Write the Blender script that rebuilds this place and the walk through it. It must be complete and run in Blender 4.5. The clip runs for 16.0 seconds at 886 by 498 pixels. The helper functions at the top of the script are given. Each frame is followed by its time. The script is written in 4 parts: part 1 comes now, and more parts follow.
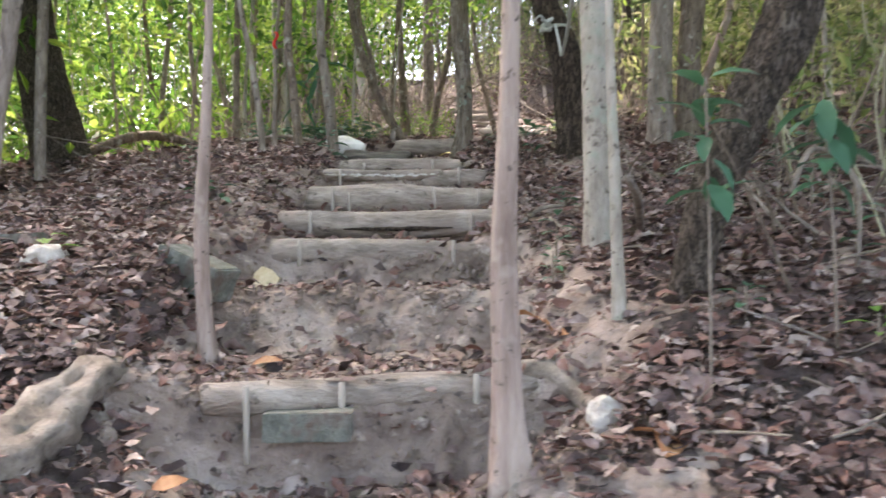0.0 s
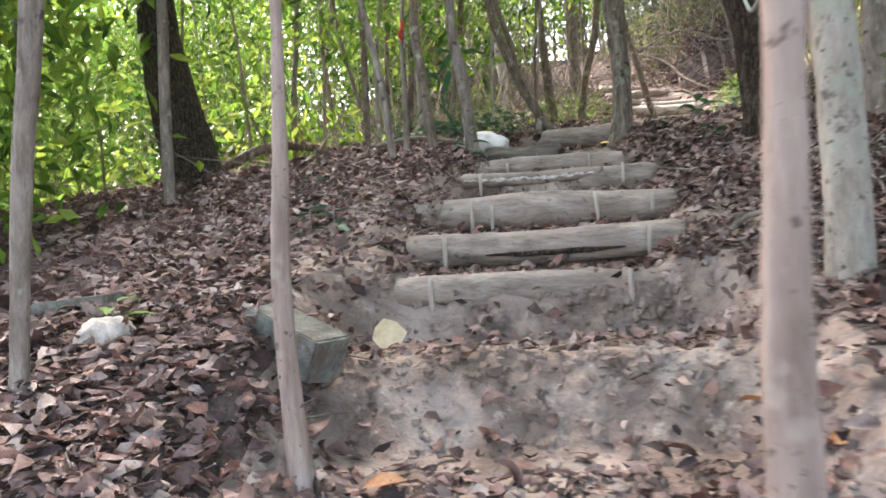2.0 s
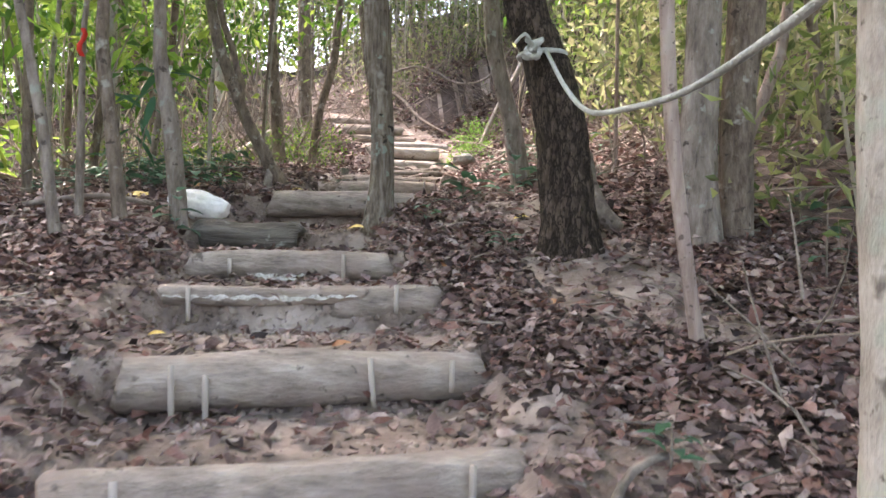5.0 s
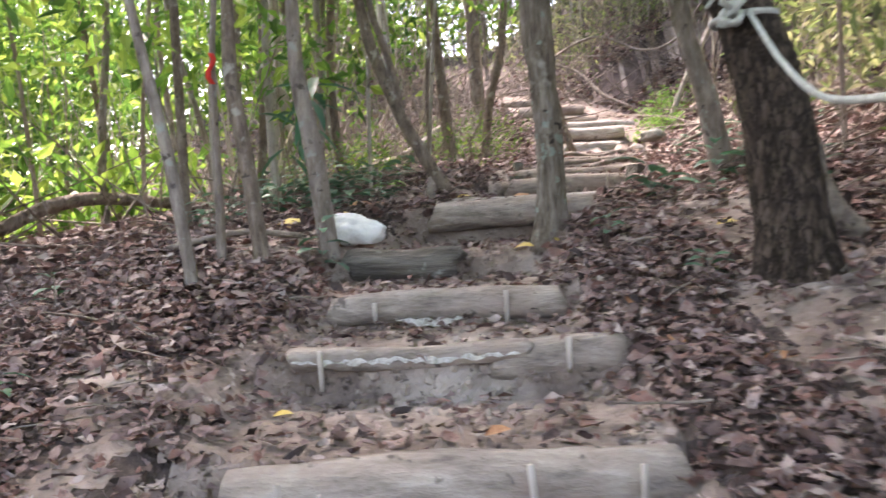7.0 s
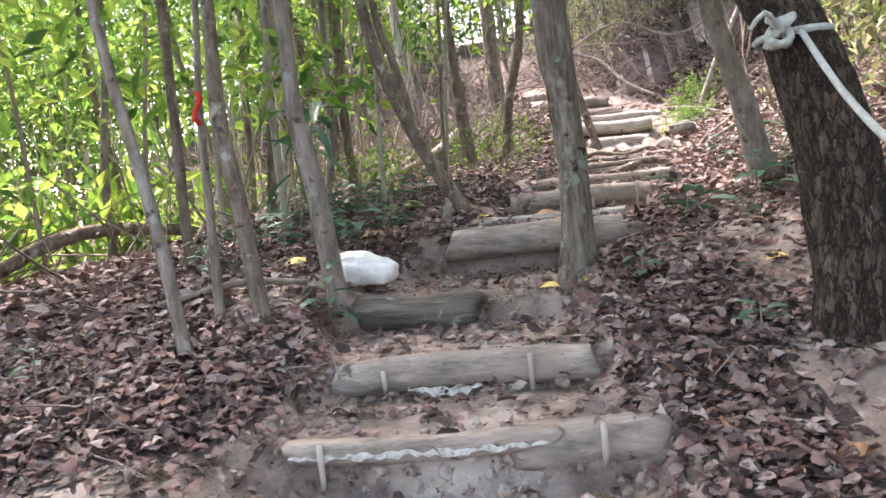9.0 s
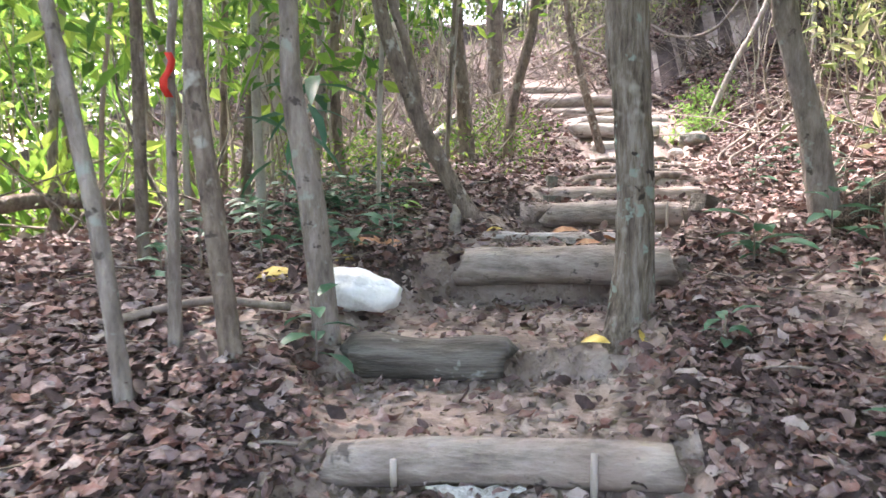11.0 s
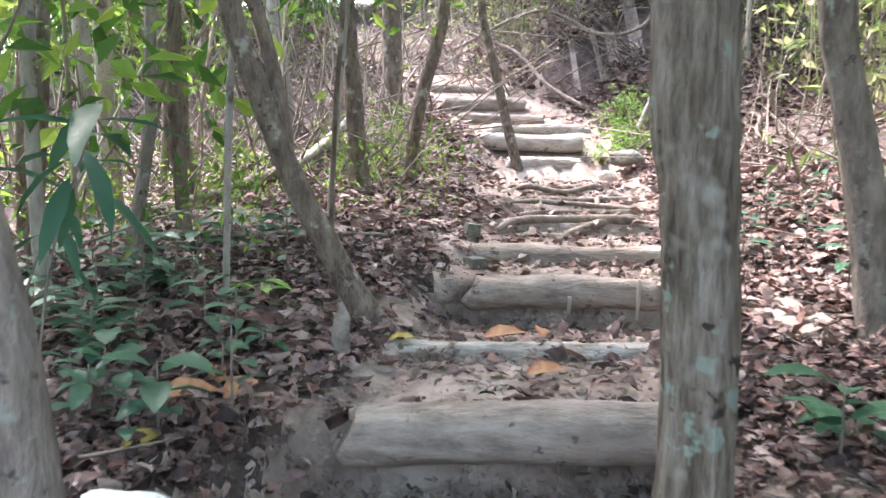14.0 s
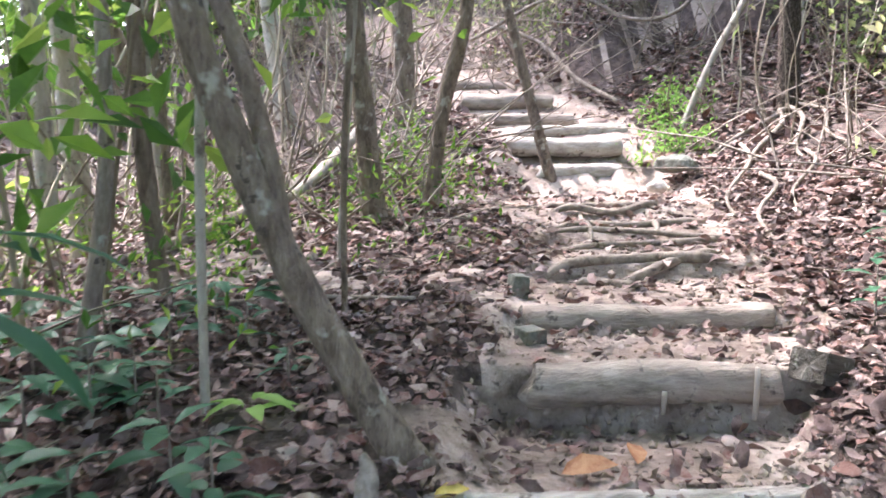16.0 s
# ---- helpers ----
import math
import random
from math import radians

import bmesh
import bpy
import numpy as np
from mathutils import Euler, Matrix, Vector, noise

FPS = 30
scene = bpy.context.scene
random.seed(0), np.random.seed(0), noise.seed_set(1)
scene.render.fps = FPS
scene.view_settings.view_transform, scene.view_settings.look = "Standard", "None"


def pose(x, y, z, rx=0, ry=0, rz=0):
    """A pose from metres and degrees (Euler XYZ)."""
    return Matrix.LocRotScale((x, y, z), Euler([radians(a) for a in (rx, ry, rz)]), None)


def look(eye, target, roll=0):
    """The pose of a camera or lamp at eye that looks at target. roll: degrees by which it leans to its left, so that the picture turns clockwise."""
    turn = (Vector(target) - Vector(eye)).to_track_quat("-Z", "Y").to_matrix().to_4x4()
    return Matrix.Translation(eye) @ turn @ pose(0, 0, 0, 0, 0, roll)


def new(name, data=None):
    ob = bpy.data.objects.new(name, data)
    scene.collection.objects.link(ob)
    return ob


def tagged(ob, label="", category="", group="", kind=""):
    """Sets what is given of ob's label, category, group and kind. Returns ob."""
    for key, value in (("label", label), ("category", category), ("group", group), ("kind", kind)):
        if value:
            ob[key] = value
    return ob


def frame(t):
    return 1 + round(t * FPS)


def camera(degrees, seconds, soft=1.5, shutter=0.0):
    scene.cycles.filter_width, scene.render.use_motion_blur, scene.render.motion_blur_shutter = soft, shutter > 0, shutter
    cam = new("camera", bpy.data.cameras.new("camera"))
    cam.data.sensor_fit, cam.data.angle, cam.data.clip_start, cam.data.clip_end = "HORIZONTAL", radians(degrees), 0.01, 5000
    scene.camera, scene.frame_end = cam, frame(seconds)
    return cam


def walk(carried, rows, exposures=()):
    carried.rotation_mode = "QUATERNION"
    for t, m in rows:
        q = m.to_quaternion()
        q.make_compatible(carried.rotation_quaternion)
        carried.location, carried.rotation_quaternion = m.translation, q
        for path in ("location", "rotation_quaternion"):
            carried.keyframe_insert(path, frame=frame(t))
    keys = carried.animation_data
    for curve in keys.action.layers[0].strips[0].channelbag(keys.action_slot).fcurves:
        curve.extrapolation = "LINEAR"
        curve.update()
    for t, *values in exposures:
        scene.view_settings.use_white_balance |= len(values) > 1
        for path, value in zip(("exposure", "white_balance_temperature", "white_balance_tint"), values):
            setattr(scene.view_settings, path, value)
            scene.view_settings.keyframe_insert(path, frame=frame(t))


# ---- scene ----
cam = camera(57.9, 16.0, soft=1.5, shutter=0.5)
PATH = [
    (0, (-0.007, -0.051, 1.388), (0.03, 1.949, 1.399), -0.0),
    (0.5, (-0.081, 0.156, 1.351), (-0.172, 2.154, 1.354), -1.0),
    (1, (-0.033, 0.586, 1.45), (-0.238, 2.575, 1.458), -1.1),
    (1.5, (0.012, 0.776, 1.709), (-0.252, 2.759, 1.723), -2.3),
    (2, (-0.077, 1.0, 1.622), (-0.412, 2.972, 1.606), -3.1),
    (2.5, (-0.343, 1.397, 1.735), (-0.668, 3.37, 1.677), -2.3),
    (3, (-0.431, 1.654, 1.955), (-0.567, 3.648, 1.875), 0.5),
    (3.5, (-0.411, 2.044, 1.99), (-0.266, 4.038, 1.92), 1.2),
    (4, (-0.438, 2.367, 2.191), (-0.099, 4.338, 2.175), 1.2),
    (4.2, (-0.474, 2.449, 2.187), (-0.069, 4.408, 2.177), 1.1),
    (6.3, (0.059, 3.085, 2.636), (0.265, 5.074, 2.586), -1.5),
    (6.5, (0.044, 3.148, 2.606), (0.18, 5.142, 2.552), -1.9),
    (7, (-0.08, 3.519, 2.599), (-0.172, 5.516, 2.528), -3.3),
    (7.5, (-0.163, 3.715, 2.833), (-0.302, 5.708, 2.73), -3.6),
    (8, (-0.178, 3.771, 2.909), (-0.359, 5.76, 2.804), -4.0),
    (8.5, (-0.104, 3.891, 2.914), (-0.299, 5.879, 2.81), -5.4),
    (9, (-0.011, 3.958, 2.9), (-0.176, 5.948, 2.795), -5.8),
    (9.2, (0.001, 3.979, 2.891), (-0.171, 5.968, 2.778), -5.8),
    (11.3, (-0.369, 5.02, 3.103), (-0.397, 7.012, 2.925), 0.8),
    (11.5, (-0.326, 5.129, 3.104), (-0.301, 7.12, 2.912), 1.0),
    (12, (-0.232, 5.59, 3.344), (-0.122, 7.578, 3.161), 0.9),
    (12.5, (-0.357, 5.91, 3.306), (-0.238, 7.899, 3.136), 0.6),
    (13, (-0.498, 6.209, 3.517), (-0.334, 8.195, 3.342), 1.6),
    (13.5, (-0.476, 6.411, 3.522), (-0.242, 8.389, 3.341), 1.5),
    (14, (-0.375, 6.75, 3.543), (-0.169, 8.728, 3.336), 0.9),
    (14.5, (-0.359, 7.024, 3.698), (-0.198, 9.004, 3.467), -0.4),
    (15, (-0.402, 7.314, 3.652), (-0.289, 9.29, 3.361), -1.0),
    (15.5, (-0.472, 7.62, 3.883), (-0.341, 9.592, 3.577), -0.5),
    (16, (-0.427, 7.867, 3.842), (-0.242, 9.842, 3.591), -0.8),
]
walk(cam, [(t, look(eye, target, roll)) for t, eye, target, roll in PATH], exposures=((0, 3.4, 7350, 20), (4, 3.55, 7250, 23), (8, 3.65, 7050, 26), (12, 3.95, 6650, 23), (16, 3.85, 6300, 20)))

# ---- world, sun, exposure ----
SUN_UP, SUN_SIDE = radians(58), radians(-35)   # height, and turn from straight ahead (minus: to the left)
world = bpy.data.worlds.new("world")
scene.world = world
world.use_nodes = True
wn = world.node_tree.nodes
sky = wn.new("ShaderNodeTexSky")
sky.sky_type, sky.sun_disc, sky.sun_elevation, sky.sun_rotation = "NISHITA", False, SUN_UP, SUN_SIDE
sky.dust_density = 3.0
world.node_tree.links.new(sky.outputs[0], wn["Background"].inputs[0])
wn["Background"].inputs[1].default_value = 0.15
to_sun = Vector((math.sin(SUN_SIDE) * math.cos(SUN_UP), math.cos(SUN_SIDE) * math.cos(SUN_UP), math.sin(SUN_UP)))
sun = new("sun", bpy.data.lights.new("sun", "SUN"))
sun.data.energy, sun.data.angle, sun.data.color = 1.75, radians(4), (1.0, 0.97, 0.93)
sun.matrix_world = look((0, 0, 30), Vector((0, 0, 30)) - to_sun)


# ---- materials ----
def material(name, tones, rough=0.9, scale=6.0, stretch=(1, 1, 1), bump=0.5, fine=60.0, island=False, each=False, clear=0.0, patches=None, depth=0.01, cracks=0.0):
    """Tones along a ramp that coarse and fine noise (or each island's or object's chance) picks from, with bump; clear: light let through."""
    m = bpy.data.materials.new(name)
    m.use_nodes = True
    n, ln = m.node_tree.nodes, m.node_tree.links
    b = n["Principled BSDF"]
    b.inputs["Roughness"].default_value = rough
    b.inputs["Specular IOR Level"].default_value = 0.25
    co = n.new("ShaderNodeTexCoord")
    mp = n.new("ShaderNodeMapping")
    mp.inputs["Scale"].default_value = stretch
    ln.new(co.outputs["Object"], mp.inputs[0])

    def noisy(size, detail, plain=False):
        t = n.new("ShaderNodeTexNoise")
        t.inputs["Scale"].default_value, t.inputs["Detail"].default_value, t.inputs["Roughness"].default_value = size, detail, 0.65
        ln.new(co.outputs["Object"] if plain else mp.outputs[0], t.inputs["Vector"])
        return t
    coarse, grain = noisy(scale, 5), noisy(fine, 4)
    mix = n.new("ShaderNodeMath")
    mix.operation = "MULTIPLY_ADD"
    ln.new(grain.outputs[0], mix.inputs[0])
    mix.inputs[1].default_value = 0.6
    sub = n.new("ShaderNodeMath")
    sub.operation = "MULTIPLY_ADD"
    sub.inputs[1].default_value, sub.inputs[2].default_value = 2.5, -1.0
    ln.new(coarse.outputs[0], sub.inputs[0])
    ln.new(sub.outputs[0], mix.inputs[2])
    ramp = n.new("ShaderNodeValToRGB")
    while len(ramp.color_ramp.elements) < len(tones):
        ramp.color_ramp.elements.new(0.5)
    for i, (e, c) in enumerate(zip(ramp.color_ramp.elements, tones)):
        e.position, e.color = (0.04 + 0.92 * i / max(1, len(tones) - 1)), (*c, 1)
    source = mix.outputs[0]
    if island or each:
        pick = n.new("ShaderNodeNewGeometry" if island else "ShaderNodeObjectInfo")
        add = n.new("ShaderNodeMath")
        add.operation = "MULTIPLY_ADD"
        ln.new(mix.outputs[0], add.inputs[0])
        add.inputs[1].default_value = 0.22
        off = n.new("ShaderNodeMath")
        off.operation = "MULTIPLY_ADD"
        off.inputs[1].default_value, off.inputs[2].default_value = 0.95, -0.1
        ln.new(pick.outputs["Random Per Island" if island else "Random"], off.inputs[0])
        ln.new(off.outputs[0], add.inputs[2])
        source = add.outputs[0]
    ln.new(source, ramp.inputs[0])
    colour = ramp.outputs[0]
    for tone, size, low, high in patches or ():
        p = noisy(size, 3, True)
        step = n.new("ShaderNodeMapRange")
        step.inputs["From Min"].default_value, step.inputs["From Max"].default_value = low, high
        ln.new(p.outputs[0], step.inputs[0])
        over = n.new("ShaderNodeMix")
        over.data_type = "RGBA"
        ln.new(step.outputs[0], over.inputs[0])
        ln.new(colour, over.inputs[6])
        over.inputs[7].default_value = (*tone, 1)
        colour = over.outputs[2]
    height = mix.outputs[0]
    if cracks:
        cell = n.new("ShaderNodeTexVoronoi")
        cell.feature = "DISTANCE_TO_EDGE"
        cell.inputs["Scale"].default_value = cracks
        bent = n.new("ShaderNodeMix")
        bent.data_type = "VECTOR"
        bent.inputs[0].default_value = 0.12
        ln.new(mp.outputs[0], bent.inputs[4])
        ln.new(coarse.outputs["Color"], bent.inputs[5])
        ln.new(bent.outputs[1], cell.inputs["Vector"])
        plate = n.new("ShaderNodeMapRange")
        plate.inputs["From Max"].default_value = 0.16
        ln.new(cell.outputs["Distance"], plate.inputs[0])
        dark = n.new("ShaderNodeMix")
        dark.data_type = "RGBA"
        ln.new(plate.outputs[0], dark.inputs[0])
        dark.inputs[6].default_value = (*[v * 0.5 for v in tones[0]], 1)
        ln.new(colour, dark.inputs[7])
        colour = dark.outputs[2]
        tall = n.new("ShaderNodeMath")
        tall.operation = "MULTIPLY_ADD"
        tall.inputs[1].default_value = 0.7
        ln.new(plate.outputs[0], tall.inputs[0])
        ln.new(mix.outputs[0], tall.inputs[2])
        height = tall.outputs[0]
    ln.new(colour, b.inputs["Base Color"])
    if bump:
        bp = n.new("ShaderNodeBump")
        bp.inputs["Strength"].default_value, bp.inputs["Distance"].default_value = bump, depth
        ln.new(height, bp.inputs["Height"])
        ln.new(bp.outputs[0], b.inputs["Normal"])
    if clear:
        tr = n.new("ShaderNodeBsdfTranslucent")
        ln.new(colour, tr.inputs[0])
        ms = n.new("ShaderNodeMixShader")
        ms.inputs[0].default_value = clear
        ln.new(b.outputs[0], ms.inputs[1])
        ln.new(tr.outputs[0], ms.inputs[2])
        ln.new(ms.outputs[0], n["Material Output"].inputs[0])
    return m


SOIL = material("soil", [(0.11, 0.082, 0.068), (0.205, 0.158, 0.134), (0.30, 0.242, 0.21)], 0.95, 2.2, fine=26, bump=1.0, depth=0.03,
                patches=[((0.34, 0.285, 0.25), 1.1, 0.52, 0.7), ((0.11, 0.085, 0.075), 4.1, 0.57, 0.7), ((0.33, 0.28, 0.245), 10, 0.6, 0.7), ((0.07, 0.055, 0.048), 15, 0.62, 0.69)])
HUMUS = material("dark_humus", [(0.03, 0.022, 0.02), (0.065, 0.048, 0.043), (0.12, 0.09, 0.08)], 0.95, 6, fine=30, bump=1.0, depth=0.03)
LITTER = material("dry_leaf", [(0.03, 0.02, 0.019), (0.08, 0.051, 0.047), (0.15, 0.098, 0.09), (0.215, 0.158, 0.145), (0.145, 0.068, 0.053), (0.205, 0.137, 0.122), (0.33, 0.27, 0.245)], 0.6, 18, fine=120,
                  island=True, bump=0.5, clear=0.1, patches=[((0.045, 0.032, 0.03), 26, 0.6, 0.68)])
YELLOW = material("yellow_leaf", [(0.40, 0.25, 0.06), (0.56, 0.41, 0.10), (0.64, 0.5, 0.16)], 0.5, 20, fine=90, clear=0.2)
PALE = material("pale_leaf", [(0.52, 0.41, 0.24), (0.68, 0.58, 0.40)], 0.6, 20, fine=90, clear=0.2)
ORANGE = material("orange_leaf", [(0.20, 0.075, 0.035), (0.30, 0.14, 0.07), (0.38, 0.21, 0.11)], 0.6, 20, fine=90, clear=0.15)
LEAF = material("green_leaf", [(0.04, 0.10, 0.02), (0.09, 0.19, 0.03), (0.17, 0.29, 0.045), (0.27, 0.36, 0.07)], 0.45, 9, fine=50, island=True, bump=0.2, clear=0.5)
DULL = material("dull_green_leaf", [(0.07, 0.085, 0.045), (0.13, 0.18, 0.06), (0.20, 0.26, 0.085), (0.27, 0.25, 0.15), (0.34, 0.38, 0.15)], 0.5, 9, fine=50, island=True, bump=0.2, clear=0.45)
DEEP = material("deep_green_leaf", [(0.025, 0.07, 0.04), (0.04, 0.115, 0.065), (0.06, 0.15, 0.08)], 0.38, 9, fine=50, island=True, bump=0.2, clear=0.3)
FRESH = material("fresh_green_leaf", [(0.09, 0.2, 0.04), (0.16, 0.30, 0.06), (0.24, 0.36, 0.1)], 0.45, 9, fine=50, island=True, bump=0.2, clear=0.45)
UP = (1, 1, 0.16)
BARK_GREY = material("grey_bark", [(0.10, 0.08, 0.066), (0.20, 0.165, 0.14), (0.31, 0.265, 0.23)], 0.9, 14, (1, 1, 0.3), 0.9, 70, depth=0.02, patches=[((0.29, 0.30, 0.26), 9, 0.6, 0.68), ((0.075, 0.06, 0.052), 11, 0.63, 0.69)])
BARK_TAN = material("tan_bark", [(0.17, 0.12, 0.10), (0.28, 0.21, 0.18), (0.38, 0.305, 0.265)], 0.9, 12, UP, 0.7, 60, depth=0.02, patches=[((0.12, 0.09, 0.075), 14, 0.62, 0.69), ((0.36, 0.30, 0.255), 6, 0.57, 0.68), ((0.1, 0.08, 0.066), 35, 0.64, 0.7)])
BARK_PALE = material("pale_bark", [(0.18, 0.155, 0.13), (0.30, 0.265, 0.228), (0.39, 0.355, 0.31)], 0.9, 10, (1, 1, 0.4), 0.6, 50, depth=0.02,
                     patches=[((0.27, 0.30, 0.245), 5, 0.54, 0.68), ((0.13, 0.11, 0.095), 9, 0.59, 0.68), ((0.1, 0.085, 0.07), 24, 0.63, 0.7)])
BARK_DARK = material("dark_bark", [(0.04, 0.028, 0.021), (0.095, 0.068, 0.052), (0.17, 0.128, 0.10)], 0.95, 26, (1, 1, 0.35), 1.0, 60, depth=0.04, cracks=26, patches=[((0.15, 0.13, 0.11), 6, 0.66, 0.72)])
BARK_MID = material("brown_bark", [(0.075, 0.055, 0.043), (0.165, 0.127, 0.10), (0.26, 0.21, 0.17)], 0.95, 20, (1, 1, 0.35), 1.0, 70, depth=0.02, patches=[((0.36, 0.34, 0.295), 7, 0.6, 0.68), ((0.08, 0.064, 0.053), 12, 0.62, 0.68)])
BARK_ROUGH = material("rough_brown_bark", [(0.05, 0.038, 0.03), (0.14, 0.108, 0.086), (0.245, 0.2, 0.163)], 0.95, 30, (1, 1, 0.4), 1.0, 80, depth=0.05, cracks=34, patches=[((0.20, 0.2, 0.165), 5, 0.64, 0.72)])
BARK_LICHEN = material("lichened_bark", [(0.055, 0.042, 0.032), (0.18, 0.145, 0.112), (0.33, 0.29, 0.245)], 0.9, 30, UP, 1.0, 70, depth=0.03,
                       patches=[((0.045, 0.036, 0.03), 8, 0.63, 0.66), ((0.28, 0.33, 0.275), 9.0, 0.59, 0.64), ((0.36, 0.33, 0.28), 5.0, 0.58, 0.68)])
ALONG = (0.12, 1, 1)
WOOD = material("weathered_wood", [(0.10, 0.082, 0.069), (0.225, 0.188, 0.16), (0.34, 0.295, 0.255)], 0.9, 12, (0.3, 1, 1), 0.9, 60, depth=0.015, patches=[((0.24, 0.19, 0.16), 4, 0.5, 0.68), ((0.09, 0.075, 0.065), 11, 0.62, 0.69)])
WOOD_DARK = material("dark_damp_wood", [(0.03, 0.026, 0.022), (0.085, 0.075, 0.063), (0.17, 0.155, 0.135)], 0.9, 14, ALONG, 1.0, 70, depth=0.02, patches=[((0.3, 0.31, 0.28), 7, 0.63, 0.7)])
WOOD_PALE = material("pale_weathered_wood", [(0.2, 0.17, 0.15), (0.34, 0.305, 0.27), (0.46, 0.43, 0.395)], 0.9, 14, (0.3, 1, 1), 0.9, 60, depth=0.015, patches=[((0.12, 0.10, 0.088), 9, 0.62, 0.68)])
STEM = material("pale_stem", [(0.12, 0.095, 0.07), (0.24, 0.2, 0.15), (0.36, 0.32, 0.25), (0.22, 0.24, 0.13)], 0.85, 9, fine=40, island=True, bump=0.3)
WHITE_WOOD = material("whitened_wood", [(0.2, 0.18, 0.155), (0.42, 0.4, 0.365), (0.54, 0.52, 0.48)], 0.85, 30, bump=0.8)
PEG = material("peg_wood", [(0.26, 0.22, 0.19), (0.38, 0.34, 0.30)], 0.9, 12, UP, 0.6)
ROOT = material("root_bark", [(0.09, 0.072, 0.06), (0.175, 0.145, 0.122), (0.27, 0.23, 0.195)], 0.9, 10, bump=0.8, patches=[((0.07, 0.056, 0.048), 13, 0.6, 0.68)])
STONE = material("white_stone", [(0.46, 0.46, 0.44), (0.62, 0.63, 0.61), (0.74, 0.74, 0.72)], 0.85, 8, bump=0.6)
BLOCK = material("grey_green_block", [(0.06, 0.064, 0.054), (0.125, 0.13, 0.112), (0.2, 0.2, 0.18)], 0.92, 12, bump=0.9, patches=[((0.11, 0.085, 0.07), 7, 0.52, 0.66)])
ROCK = material("pale_rock", [(0.28, 0.24, 0.21), (0.42, 0.38, 0.34), (0.5, 0.47, 0.43)], 0.9, 12, bump=0.8)
ROPE = material("rope", [(0.34, 0.35, 0.32), (0.50, 0.51, 0.47)], 0.9, 30, bump=0.8)
RED = material("red_ribbon", [(0.55, 0.03, 0.025), (0.7, 0.06, 0.04)], 0.6, 10, clear=0.3)


# ---- building helpers ----
def part(name, data, mat, parent=None, label=""):
    """A bmesh or mesh as ONE mesh object under a thing or a part."""
    if isinstance(data, bmesh.types.BMesh):
        mesh = bpy.data.meshes.new(name)
        data.to_mesh(mesh)
        data.free()
    else:
        mesh = data
    if mat and not mesh.materials:
        mesh.materials.append(mat)
    ob = new(name, mesh)
    if parent:
        ob.parent = parent
    if label:
        tagged(ob, label)
    return ob


def from_arrays(name, verts, faces, flat=False):
    mesh = bpy.data.meshes.new(name)
    mesh.from_pydata(verts, [], faces)
    if not flat:
        mesh.polygons.foreach_set("use_smooth", [True] * len(mesh.polygons))
    mesh.update()
    return mesh


def curve_points(points, step):
    """Points (x, y, z, radius) on a smooth line through the given ones, about step apart."""
    p = [Vector(q) for q in points]
    p = [p[0] * 2 - p[1]] + p + [p[-1] * 2 - p[-2]]
    out = []
    for i in range(1, len(p) - 2):
        n = max(1, int((p[i + 1].xyz - p[i].xyz).length / step))
        for j in range(n):
            t = j / n
            a, b, c, d = p[i - 1], p[i], p[i + 1], p[i + 2]
            out.append(0.5 * (2 * b + (c - a) * t + (2 * a - 5 * b + 4 * c - d) * t * t + (3 * b - a - 3 * c + d) * t ** 3))
    return out + [p[-2]]


def tube(name, points, step=0.1, sides=10, rough=0.1, wave=6.0, flare=0.0, seed=0.0, flat_ends=False):
    """A rough round stem along points of (x, y, z, radius)."""
    ring = curve_points(points, step)
    verts, faces = [], []
    side = None
    n = len(ring)
    for i, q in enumerate(ring):
        way = (ring[min(i + 1, n - 1)].xyz - ring[max(i - 1, 0)].xyz).normalized()
        if side is None:
            side = way.orthogonal().normalized()
        side = (side - way * side.dot(way)).normalized()
        other = way.cross(side)
        run = (q.xyz - ring[0].xyz).length
        for k in range(sides):
            a = 2 * math.pi * k / sides
            out = side * math.cos(a) + other * math.sin(a)
            r = max(0.002, q.w)
            r *= 1 + rough * (noise.noise((q.x * wave + out.x * 1.5 + seed, q.y * wave + out.y * 1.5, q.z * wave * 0.5 + out.z * 1.5)) + 0.5 * noise.noise((run * wave * 3, a * 2, seed + 5)))
            if flare:
                r *= 1 + flare * math.exp(-run / 0.12) * (0.7 + 0.6 * math.cos(a * 3 + seed))
            verts.append(q.xyz + out * r)
        if i:
            for k in range(sides):
                k2 = (k + 1) % sides
                faces.append(((i - 1) * sides + k, (i - 1) * sides + k2, i * sides + k2, i * sides + k))
    faces.append(tuple(range(sides))[::-1])
    faces.append(tuple(range((n - 1) * sides, n * sides)))
    return from_arrays(name, verts, faces)


